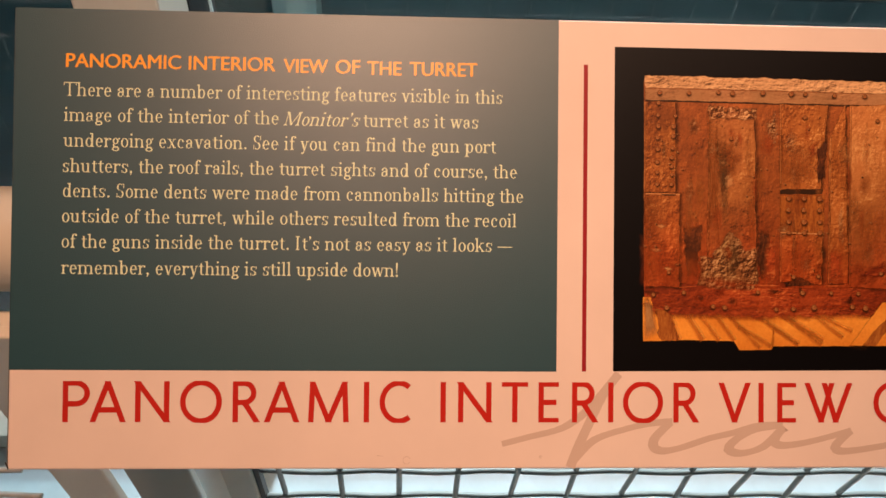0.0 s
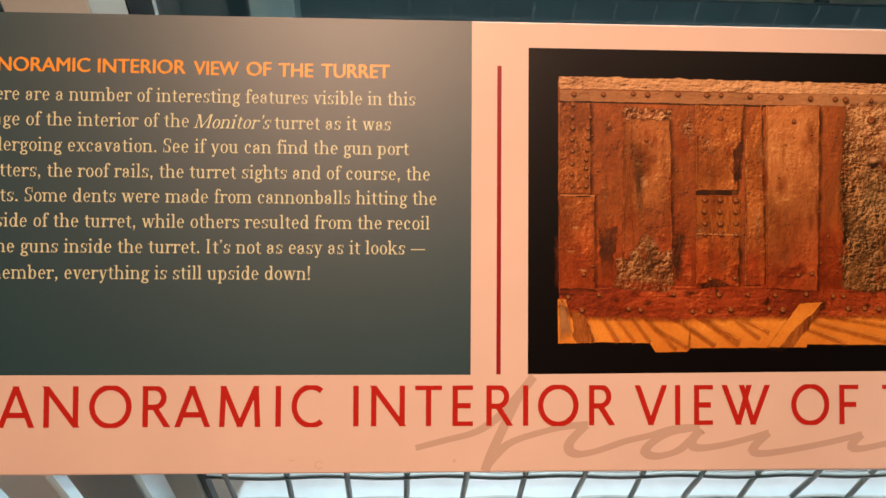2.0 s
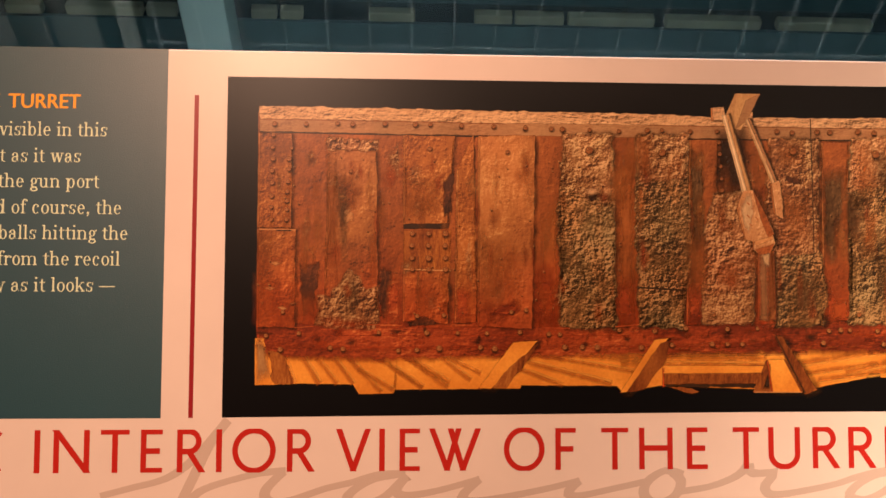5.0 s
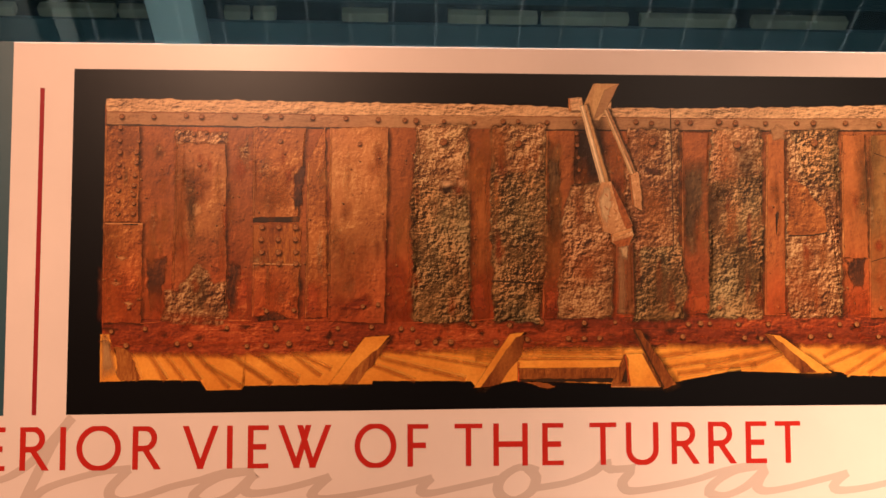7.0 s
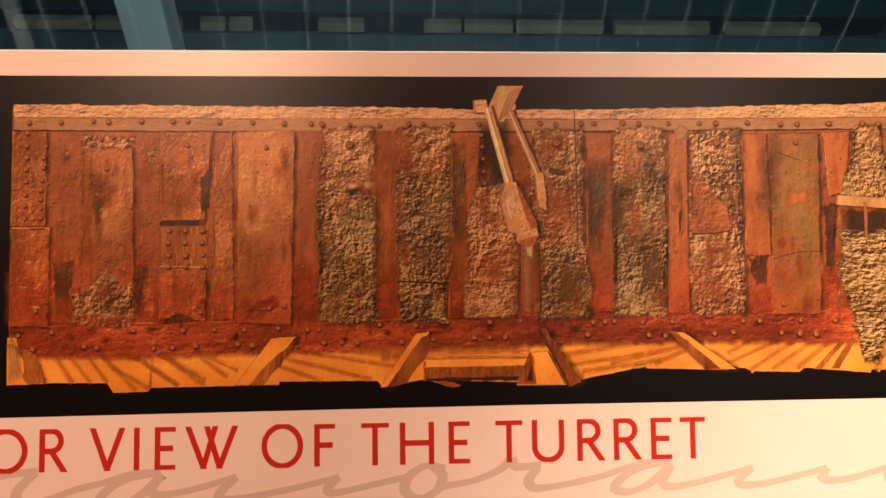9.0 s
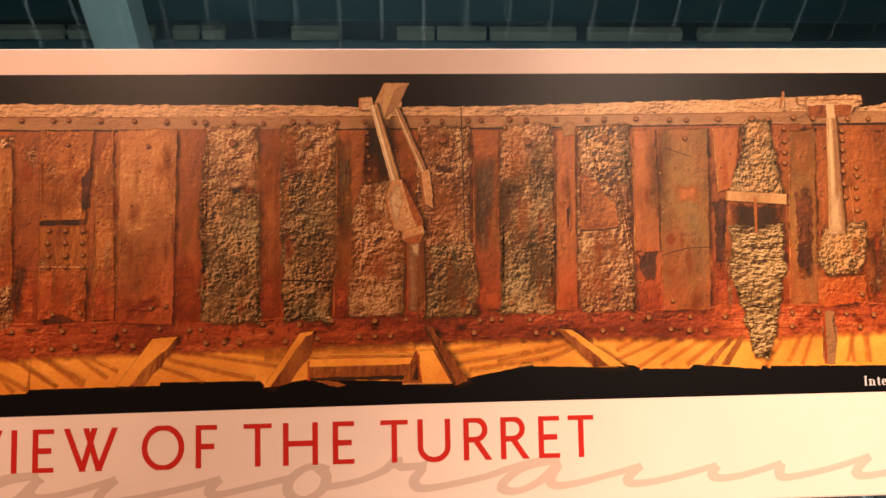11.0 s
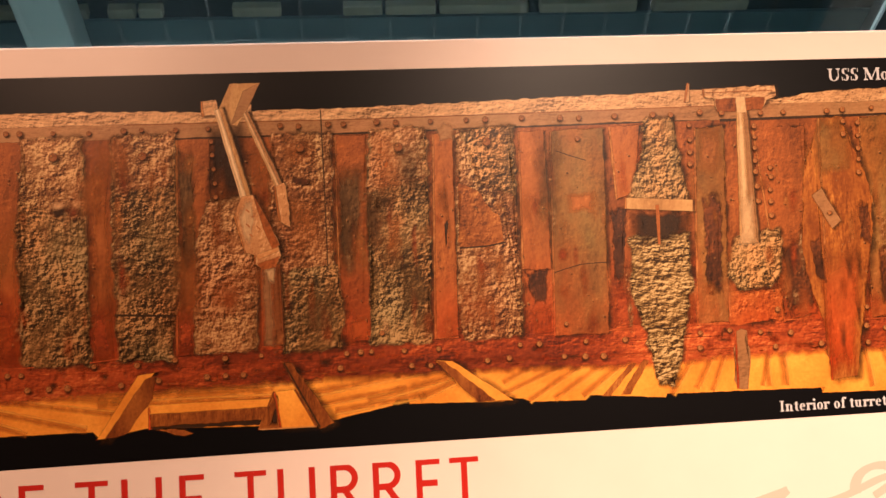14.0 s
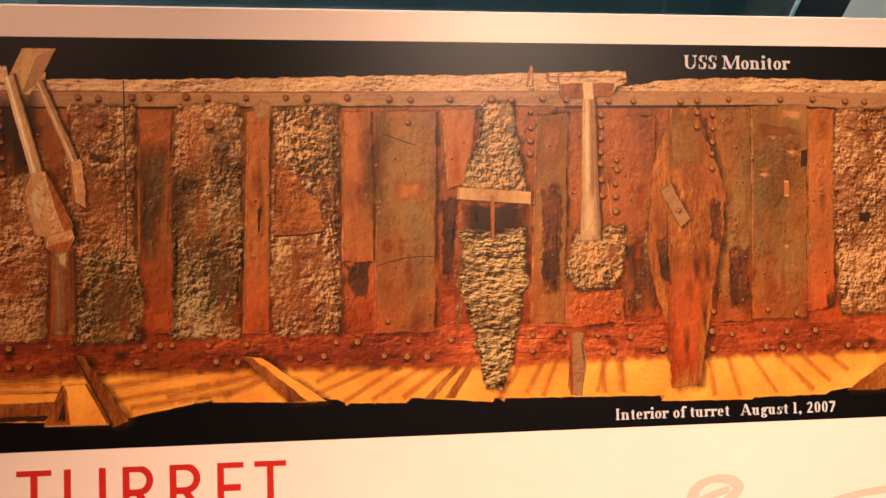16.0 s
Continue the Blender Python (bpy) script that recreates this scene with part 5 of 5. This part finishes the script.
ink("hole", [(928.2, 49.9), (935.2, 50.8), (934.3, 45.3), (928.8, 45.3)], P_DARK, 5.2, 0.5)
# A broken stained timber and the little block nailed to it
plate([(816.8, 110.1), (831.1, 110.2), (837.2, 93.5), (843.4, 79.0), (847.7, 58.9), (845.7, 34.4), (841.6, 18.9), (837.9, -3.2), (830.8, -44.8), (814.7, -46.4), (812.6, -11.4), (804.5, 15.2), (801.6, 37.3), (805.8, 79.1), (813.1, 96.8)], P_RUSTWOOD, 5.2, 0.8, 2.6, "broken_timber")
ink("patch", [(817.3, 109.7), (830.6, 109.7), (837.2, 92.4), (834.7, 80.1), (815.3, 74.9), (812.1, 87.8)], P_SMOOTH, 5.4, 0.9)
ink("patch", [(812.6, 19.5), (824.0, 30.0), (835.8, 25.9), (836.3, -3.1), (829.7, -41.6), (815.4, -43.4), (813.1, -11.4)], P_BEAM, 5.42, 0.9)
ink("dark_stain", [(806.0, 40.0), (813.0, 42.0), (817.0, 8.0), (809.0, 12.0)], P_DARK, 5.44, 0.9)
ink("dark_stain", [(838.0, 60.0), (846.0, 62.0), (846.0, 30.0), (838.0, 34.0)], P_DARK, 5.44, 0.9)
for k in range(14):
    x = 823 + random.uniform(-13, 15)
    z = random.uniform(-20, 66)
    w, h = random.uniform(1.0, 3.0), random.uniform(8, 22)
    ink("rust_streak", [(x - w, z), (x + w, z + 1), (x + w * 0.7, z - h), (x - w * 0.5, z - h)], (P_DARK, P_BEAM, P_RECESS, P_TAN)[k % 4], 5.5 + k * 0.03, 0.5)
plate([(809.6, 63.8), (816.2, 67.9), (827.1, 47.8), (821.4, 43.4)], P_LIP, 6.2, 0.2, 1.6, "small_block")
# Blooms of fresh rust and streaks that ran down the plates
for f in ([(202.4, 103.8), (209.2, 104.6), (211.6, 9.2), (204.5, 8.5)], [(230.4, 47.7), (235.0, 48.8), (235.8, 12.8), (231.2, 12.1)], [(340.7, 16.5), (353.3, 14.3), (353.9, -10.9), (340.6, -10.9)], [(197.6, -6.8), (236.3, -9.4), (235.4, -16.5), (196.7, -15.0)], [(157.3, 19.9), (174.2, 16.3), (175.0, -10.7), (157.6, -12.1)],
          [(301.1, 45.4), (330.0, 41.9), (329.0, 2.0), (302.5, -1.5)], [(252.5, 81.5), (275.3, 85.4), (274.0, 59.8), (253.0, 57.5)], [(260.2, 12.8), (273.0, 13.5), (273.5, -10.8), (259.3, -10.8)], [(184.9, 9.2), (201.0, 9.9), (201.6, -12.2), (185.5, -12.1)],
          [(434.2, 49.4), (454.9, 47.3), (453.2, 6.1), (434.8, 4.4)], [(497.0, 108.3), (516.0, 109.0), (517.5, 92.4), (498.9, 90.0)], [(547.7, 114.0), (561.7, 115.4), (564.4, 73.1), (549.7, 65.9)], [(553.2, 62.2), (566.1, 65.7), (563.5, 32.9), (551.1, 29.4)], [(450.5, 24.0), (470.5, 34.4), (476.7, 12.8), (451.8, 6.1)],
          [(592.4, 21.5), (611.0, 32.1), (617.3, -0.8), (593.1, -5.7)], [(498.9, 73.9), (520.0, 75.1), (518.6, 37.2), (499.9, 36.1)], [(395.1, 111.7), (416.5, 112.9), (415.8, 85.9), (394.5, 82.5)],
          [(479.3, 104.1), (494.4, 104.9), (493.5, 78.9), (479.6, 77.6)], [(633.3, 73.4), (639.7, 73.2), (640.2, 50.9), (632.8, 51.2)], [(384.7, 92.2), (399.2, 92.9), (399.1, 67.5), (385.1, 65.1)]):
    ink("rust_streak", f, P_BEAM, 5.25, 0.9)
for f in ([(209.0, 84.0), (215.0, 85.0), (217.0, 30.0), (212.0, 29.0)], [(548.0, 73.3), (560.8, 75.0), (559.2, 67.6), (548.9, 65.2)], [(542.6, 76.3), (552.8, 77.7), (552.7, 40.3), (544.0, 39.0)], [(561.4, 102.7), (578.1, 106.3), (578.4, 72.9), (562.9, 69.4)], [(559.9, 36.6), (576.4, 39.9), (575.9, 3.7), (559.8, 0.4)],
          [(500.3, 12.3), (524.1, 19.1), (524.4, -4.3), (500.0, -7.7)], [(641.8, 114.7), (661.4, 117.3), (657.6, 43.8), (639.7, 41.4)]):
    ink("verdigris_streak", f, P_STAIN, 5.3, 0.9)
for x, w, h in ((246, 5, 26), (290, 6, 22), (343, 8, 34), (395, 6, 24), (441, 6, 20), (532, 5, 18), (690, 6, 24), (735, 5, 40), (795, 7, 22), (858, 5, 18)):
    ink("rust_bloom", [(x - w, -11), (x + w, -12), (x + w * 0.8, -10 + h), (x, -6 + h), (x - w * 0.7, -12 + h)], P_FLANGE, 3.95, 0.9)
# Props, brace and mallet that stand against the wall
plate([(460.4, 118.5), (469.8, 139.9), (486.8, 140.2), (477.7, 122.2), (473.2, 115.8)], P_TIMBER, 6.0, 0.2, 0, "prop_head")
ink("prop_side", [(477.1, 135.4), (486.8, 140.2), (477.7, 122.2), (469.5, 115.9)], P_LIP, 6.2, 0.1)
plate([(453.8, 130.2), (462.3, 130.9), (463.0, 122.3), (454.2, 121.9)], P_LEDGE, 5.8, 0.4, 1.0, "cap_block")
plate([(477.7, 127.1), (481.4, 127.8), (481.4, 121.8), (476.9, 121.8)], P_LEDGE, 5.8, 0.3, 0.8, "cap_block")
ink("dark_hollow", [(458.5, 114.8), (476.9, 118.4), (478.5, 97.9), (472.7, 71.9), (454.5, 75.8)], P_DARK, 4.9, 2.0)
pipe(*[(463.0, 125.6), (476.6, 74.6)], 5.0, 5.8, 6.6, P_PIPE, P_TIMBER, P_SHINE, "brace_arm")
pipe(*[(478.0, 123.1), (495.2, 81.5)], 3.6, 4.2, 6.3, P_TIMBER, P_LIP, P_PIPE, "brace_arm")
plate([(492.6, 81.0), (498.1, 82.7), (500.5, 70.2), (500.6, 57.1), (494.8, 60.9)], P_CAST, 6.2, 0.5, 1.0, "brace_socket")
plate([(469.7, 64.6), (474.2, 75.6), (480.8, 76.3), (486.6, 65.1), (494.4, 47.7), (491.4, 44.1), (481.9, 41.6), (475.0, 43.7)], P_CAST, 7.0, 0.2, 2.6, "turnbuckle")
ink("patch", [(472.5, 65.0), (476.0, 73.0), (480.0, 73.0), (481.0, 60.0), (478.0, 47.0), (475.0, 50.0)], P_PIPE, 7.1, 0.3)
ink("turnbuckle_side", [(480.8, 76.3), (486.6, 65.1), (494.4, 47.7), (490.7, 44.5), (485.5, 57.0)], P_RECESS, 7.2, 0.2)
plate([(480.4, 42.4), (493.6, 46.6), (495.0, 41.5), (492.0, 35.6), (484.0, 34.3), (480.4, 37.3)], P_CAST, 7.0, 0.2, 2.0, "collar")
ink("collar_light", [(481.2, 42.4), (493.6, 46.3), (493.6, 43.7), (481.9, 39.4)], P_GLINT, 7.3, 0.1)
pipe(*[(488.8, 36.5), (488.4, -8.5)], 10.5, 12.2, 6.6, P_RECESS, P_STUD, P_LIP, "brace_foot")
ink("collar_under", [(481.8, 37.2), (494.3, 41.5), (492.0, 34.9), (484.0, 33.6)], P_RECESS, 7.35, 0.3)
ink("pale_stain", [(485.5, 34.3), (491.3, 35.6), (491.0, 25.9), (487.2, 26.5)], P_PIPE, 6.95, 0.6)
for f in ([(476.4, 68.2), (478.5, 66.3)], [(479.2, 63.7), (481.4, 64.5)], [(476.3, 60.1), (478.4, 57.9)], [(482.1, 58.5), (484.3, 56.3)], [(478.0, 54.2), (479.8, 52.7)]):
    line(f, 0.7, P_BEAM, 7.4, "dent")
pipe(*[(769.6, 124.3), (769.2, 37.0)], 6.0, 11.6, 6.6, P_TIMBER, P_LIP, P_PIPE, "mallet_shaft")
ink("pale_stain", [(765.4, 61.3), (773.4, 65.0), (773.3, 35.4), (763.2, 34.8)], P_PIPE, 6.95, 0.6)
plate([(746.4, 129.7), (791.2, 131.0), (791.6, 124.0), (785.2, 122.5), (783.0, 117.9), (753.6, 117.3), (753.1, 123.5), (747.0, 125.0)], P_LEDGE, 7.0, 0.5, 1.6, "mallet_head")
ink("mallet_under", [(753.9, 123.5), (784.5, 124.1), (782.1, 116.7), (754.3, 115.7)], P_RECESS, 7.2, 0.4)
line([(748.3, 127.4), (789.5, 127.9)], 0.6, P_STUD, 7.3, "grain_streak")
ink("shaft_top", [(766.5, 124.6), (772.0, 124.5), (772.6, 114.9), (766.4, 114.9)], P_PIPE, 7.5, 0.2)
plate([(734.7, 122.0), (737.3, 133.6), (738.4, 132.8), (737.9, 122.0)], P_LEDGE, 5.0, 0.2, 0.6, "splinter")
# Loose timbers on the planked floor
plate([(300.8, -52.3), (322.9, -23.3), (338.6, -22.2), (323.1, -40.9), (308.7, -52.5)], P_WOOD, 5.0, 0.2, 2.4, "loose_beam")
ink("beam_side", [(308.7, -52.5), (320.3, -39.1), (338.6, -23.6), (333.5, -34.1), (318.1, -52.0)], P_RUSTWOOD, 5.2, 0.6)
plate([(391.8, -55.2), (414.5, -21.6), (423.4, -20.4), (403.8, -46.3), (396.1, -54.9)], P_WOOD, 5.0, 0.1, 3.0, "loose_beam")
ink("beam_side", [(396.1, -54.9), (418.3, -23.7), (423.7, -21.8), (422.3, -34.3), (407.4, -53.4)], P_RUSTWOOD, 5.2, 0.3)
plate([(419.8, -39.5), (487.8, -37.5), (488.8, -50.6), (419.8, -51.5)], P_RUSTWOOD, 4.4, 0.4, 0, "front_board")
ink("board_top", [(419.8, -43.1), (487.7, -42.8), (487.8, -38.2), (419.8, -38.1)], P_WOOD, 4.6, 0.2)
plate([(420.8, -50.9), (438.6, -52.4), (443.6, -55.0), (438.6, -56.3)], P_RUSTWOOD, 4.4, 0.5, 0, "splinter")
plate([(492.8, -18.2), (498.9, -19.7), (521.2, -54.0), (512.8, -56.6)], P_RUSTWOOD, 5.2, 0.4, 2.4, "loose_beam")
line([(494.2, -18.9), (513.2, -55.9)], 0.8, P_DARK, 5.4, "beam_shade")
plate([(488.2, -34.6), (499.8, -34.1), (510.3, -55.2), (491.2, -55.4)], P_WOOD, 5.6, 0.1, 2.0, "wedge")
plate([(479.3, -55.1), (488.9, -35.3), (490.3, -37.5), (490.8, -55.4)], P_RUSTWOOD, 5.6, 0.1, 0, "wedge_side")
ink("dark_hollow", [(485.1, -53.1), (488.8, -42.9), (489.8, -53.2)], P_DARK, 5.8, 0.1)
line([(488.2, -34.6), (479.3, -55.1)], 1.2, P_RUSTWOOD, 5.85, "wedge_edge")
line([(499.8, -34.1), (511.0, -55.2)], 1.2, P_RUSTWOOD, 5.85, "wedge_edge")
ink("board_shade", [(419.8, -49.9), (480.5, -49.6), (479.4, -52.3), (419.8, -51.6)], P_DARK, 4.5, 0.4)
line([(479.3, -55.1), (511.0, -55.2)], 0.7, P_GLINT, 5.9, "cut_edge")
plate([(579.3, -22.1), (589.2, -23.0), (622.9, -47.0), (602.5, -47.2)], P_WOOD, 5.2, 0.2, 2.4, "loose_beam")
ink("beam_side", [(579.3, -22.1), (584.8, -22.9), (612.9, -46.7), (602.5, -47.2)], P_RUSTWOOD, 5.4, 0.5)
plate([(757.1, -14.5), (764.1, -14.7), (764.9, -30.4), (763.0, -48.4), (756.6, -48.2), (755.3, -30.1)], P_LIP, 5.0, 1.2, 0, "crusted_stake")
ink("pale_stain", [(159.9, -20.8), (164.7, -20.8), (169.6, -44.7), (160.0, -48.9)], P_TIMBER, 4.0, 0.6)
ink("stained_board", [(166.7, -27.9), (176.1, -28.6), (183.5, -49.1), (171.1, -49.7)], P_RUSTWOOD, 3.6, 1.4)
plate([(919.2, -51.2), (943.1, -35.8)] + [(1010, -38), (1010, -52)] + [(922.6, -51.3)], P_RUSTWOOD, 4.4, 0.4, 2.4, "loose_beam")
# Pale feet of the stanchions on the flange
for f in ([(183.7, -14.2), (195.8, -13.2)], [(237.9, -12.8), (252.0, -12.6)], [(285.6, -12.8), (300.8, -12.6)], [(283.8, -12.2), (300.1, -12.2)], [(229.5, -12.2), (249.3, -12.3)], [(349.1, -14.2), (359.6, -14.1)], [(388.9, -13.2), (404.5, -11.8)], [(482.7, -9.3), (491.8, -9.1)], [(579.6, -9.7), (593.3, -9.6)], [(636.4, -10.8), (649.2, -11.0)], [(681.5, -10.5), (695.6, -9.7)], [(733.6, -9.6), (751.6, -9.2)], [(738.1, -10.0), (754.0, -10.1)], [(787.8, -9.7), (805.7, -9.5)], [(838.0, -11.6), (858.7, -11.5)], [(895.9, -11.8), (910.3, -11.5)]):
    line(f, 0.6, P_TAN, 4.9, "flange_lip")

# Streaks of rust and soot, pits and flakes that cover the wall past counting


def scatter(name, count, materials, box_mm, wide, high, layer, core, peak, label):
    """Many small soft marks of the print, joined into one part for each ink."""
    meshes = {m: bmesh.new() for m in materials}
    for k in range(count):
        x, z = random.uniform(box_mm[0], box_mm[1]), random.uniform(box_mm[2], box_mm[3])
        w, h = random.uniform(*wide), random.uniform(*high)
        pts = [(x + w * math.cos(q * math.tau / 9) * random.uniform(0.6, 1.2), z + h * math.sin(q * math.tau / 9) * random.uniform(0.7, 1.2)) for q in range(9)]
        area(pts, layer + 0.0006 * k, 0.0, 0.0, 2.5, 0.0, core, peak, meshes[random.choice(materials)])
    for m, bm in meshes.items():
        tagged(part(name, bm, m, PHOTO, label), kind="stuff")


WALL = (160, 1075, -8, 97)
scatter("rust_streak", 300, (P_RECESS, P_PLATE, P_BEAM, P_TAN, P_FLANGE, P_CRUST_RED), WALL, (1.5, 5.5), (4, 17), 4.85, 0.15, 0.5, "soft rust streaks of the photographed wall")
scatter("flange_mark", 170, (P_DARK, P_BEAM, P_FLANGE, P_RECESS), (160, 1075, -25, -13), (1, 6), (1, 3), 3.6, 0.15, 0.6, "soft stains along the flange")
random.seed(5)
scatter("pit", 420, (P_DARK,), WALL, (0.35, 1.1), (0.3, 0.9), 5.02, 0.4, 0.75, "small dark pits in the rusty plates")
random.seed(5)
scatter("flake", 420, (P_GLINT,), (WALL[0] - 0.7, WALL[1] - 0.7, WALL[2] + 0.8, WALL[3] + 0.8), (0.35, 1.1), (0.3, 0.9), 5.3, 0.3, 0.55, "small pale flakes beside the pits")

# Rivets: along the ledge, up the plates, along the flange
studs([(169.7, 116.0), (189.7, 116.1), (209.6, 116.8), (219.4, 116.4), (240.1, 117.0), (259.4, 116.7), (269.3, 116.8), (289.5, 116.3), (310.2, 116.0), (331.0, 115.4)])
studs([(347.8, 115.0), (355.0, 114.8), (372.9, 114.5), (392.1, 113.9), (410.9, 114.8), (420.6, 114.9), (439.2, 114.3), (457.0, 114.6)])
studs([(497.3, 115.2), (507.6, 114.5), (524.2, 115.1), (532.9, 115.0), (551.8, 115.6), (563.0, 115.0), (582.9, 115.1), (603.5, 115.3), (614.8, 115.4), (636.2, 115.6)])
studs([(659.0, 115.0), (670.2, 114.6), (691.6, 115.1), (714.7, 115.2), (725.7, 114.8), (743.6, 116.0), (757.0, 115.2), (781.0, 114.6)])
studs([(795.2, 114.5), (822.6, 114.6), (832.4, 115.1), (851.0, 115.8), (881.6, 116.0), (901.3, 116.1), (921.0, 115.0), (932.6, 114.6), (952.0, 114.2)])
studs([(169.0, 109.0), (168.7, 100.8), (168.9, 93.4), (168.4, 85.7), (168.6, 78.0), (168.3, 69.5), (168.2, 62.5), (168.2, 54.5)], 0.9)
studs([(180.5, 100.4), (179.1, 93.4), (179.0, 86.9), (178.7, 78.8), (178.2, 72.5), (178.1, 66.5), (178.2, 61.0), (177.9, 54.5)], 0.9)
for x in (257.9, 268.5, 279.2):
    studs([(x, 46.2), (x - 0.1, 38.5), (x, 30.5), (x + 0.2, 23.3)], 1.1)
studs([(207.7, 107.0), (214.5, 105.0), (222.4, 106.4), (231.0, 105.4)], 0.9)
studs([(166.1, -19.1), (186.7, -17.5), (237.1, -17.0), (267.5, -17.1), (287.3, -17.2), (306.0, -17.4), (327.1, -16.7), (345.8, -17.9), (352.9, -18.0), (391.4, -15.3), (414.4, -15.8), (434.9, -14.0), (462.2, -14.5), (482.1, -14.1)], 0.95)
studs([(175.2, -27.7), (206.6, -26.7), (214.5, -27.4), (249.5, -28.4), (261.3, -28.0), (275.6, -26.9), (301.8, -26.4), (311.0, -27.2), (356.0, -26.2), (367.3, -26.2), (377.2, -26.3), (405.6, -26.4), (425.8, -24.8), (452.0, -24.2), (462.1, -24.2), (471.9, -24.2)], 1.05)
studs([(529.5, -15.5), (537.4, -15.0), (543.5, -15.1), (561.9, -15.6), (581.6, -15.6), (628.6, -15.8), (639.8, -15.8), (667.2, -15.9), (690.4, -16.1), (735.6, -14.5), (753.5, -13.9), (772.2, -15.8), (790.9, -17.0)], 0.95)
studs([(525.7, -23.4), (565.9, -24.3), (576.7, -24.8), (609.3, -23.7), (621.9, -23.0), (654.0, -23.8), (666.4, -24.5), (677.2, -24.8), (735.0, -23.2), (781.1, -24.8), (809.4, -24.5)], 1.05)
studs([(838.3, -15.4), (849.9, -17.2), (869.1, -15.5), (882.7, -16.5), (899.8, -16.3), (838.6, -25.3), (870.1, -25.1), (879.7, -25.8), (889.4, -25.2), (919.5, -25.4), (930.3, -25.7)], 0.95)
studs([(736.5, 108.3), (736.4, 99.5), (736.0, 92.2), (735.7, 85.2), (776.5, 106.7), (776.3, 100.1), (776.0, 93.5), (775.8, 85.8), (775.7, 79.3), (776.0, 70.5), (776.2, 61.7)], 0.95)
studs([(784.8, 81.4), (784.9, 75.9), (784.0, 68.2), (783.9, 61.2), (783.7, 52.9), (832.2, 108.0), (831.8, 100.2), (841.5, 106.9), (841.1, 99.1), (840.7, 91.3), (840.5, 84.6), (840.1, 76.8)], 1.0)
studs([(458.4, 107.3), (458.9, 99.6), (459.4, 91.6), (459.8, 83.4), (460.0, 75.8)], 0.9)
studs([(218.5, 85.9), (268.9, 101.0), (261.4, -6.6), (278.4, -6.0), (176.4, -4.2), (319.3, 99.6), (321.6, -3.8), (331.2, -2.6), (453.4, -5.2), (472.6, -4.5), (549.8, -5.0), (656.3, -5.1), (600.3, -6.0), (668.6, 102.3)], 0.85)
studs([(871.7, -3.9), (888.9, -6.6), (932.2, 99.8), (839.3, -4.3), (783.7, -3.0), (819.9, 52.9)], 0.9)
studs([(372.5, 101.2), (420.5, 100.3), (507.9, 102.2), (563.7, 100.8), (614.9, 102.4)], 1.5)

# Captions of the photograph
for text, a, za, b, zb, size in (("USS Monitor", 825.0, 132.9, 888.2, 132.2, 11.0), ("Interior of turret", 781.4, -62.8, 847.7, -63.7, 9.0), ("August 1, 2007", 854.0, -63.3, 911.0, -63.5, 9.0)):
    book_line(text, a, b, (za + zb) / 2, size, M_WHITE, 8, 0.0, 0.125, 0.042, "caption")
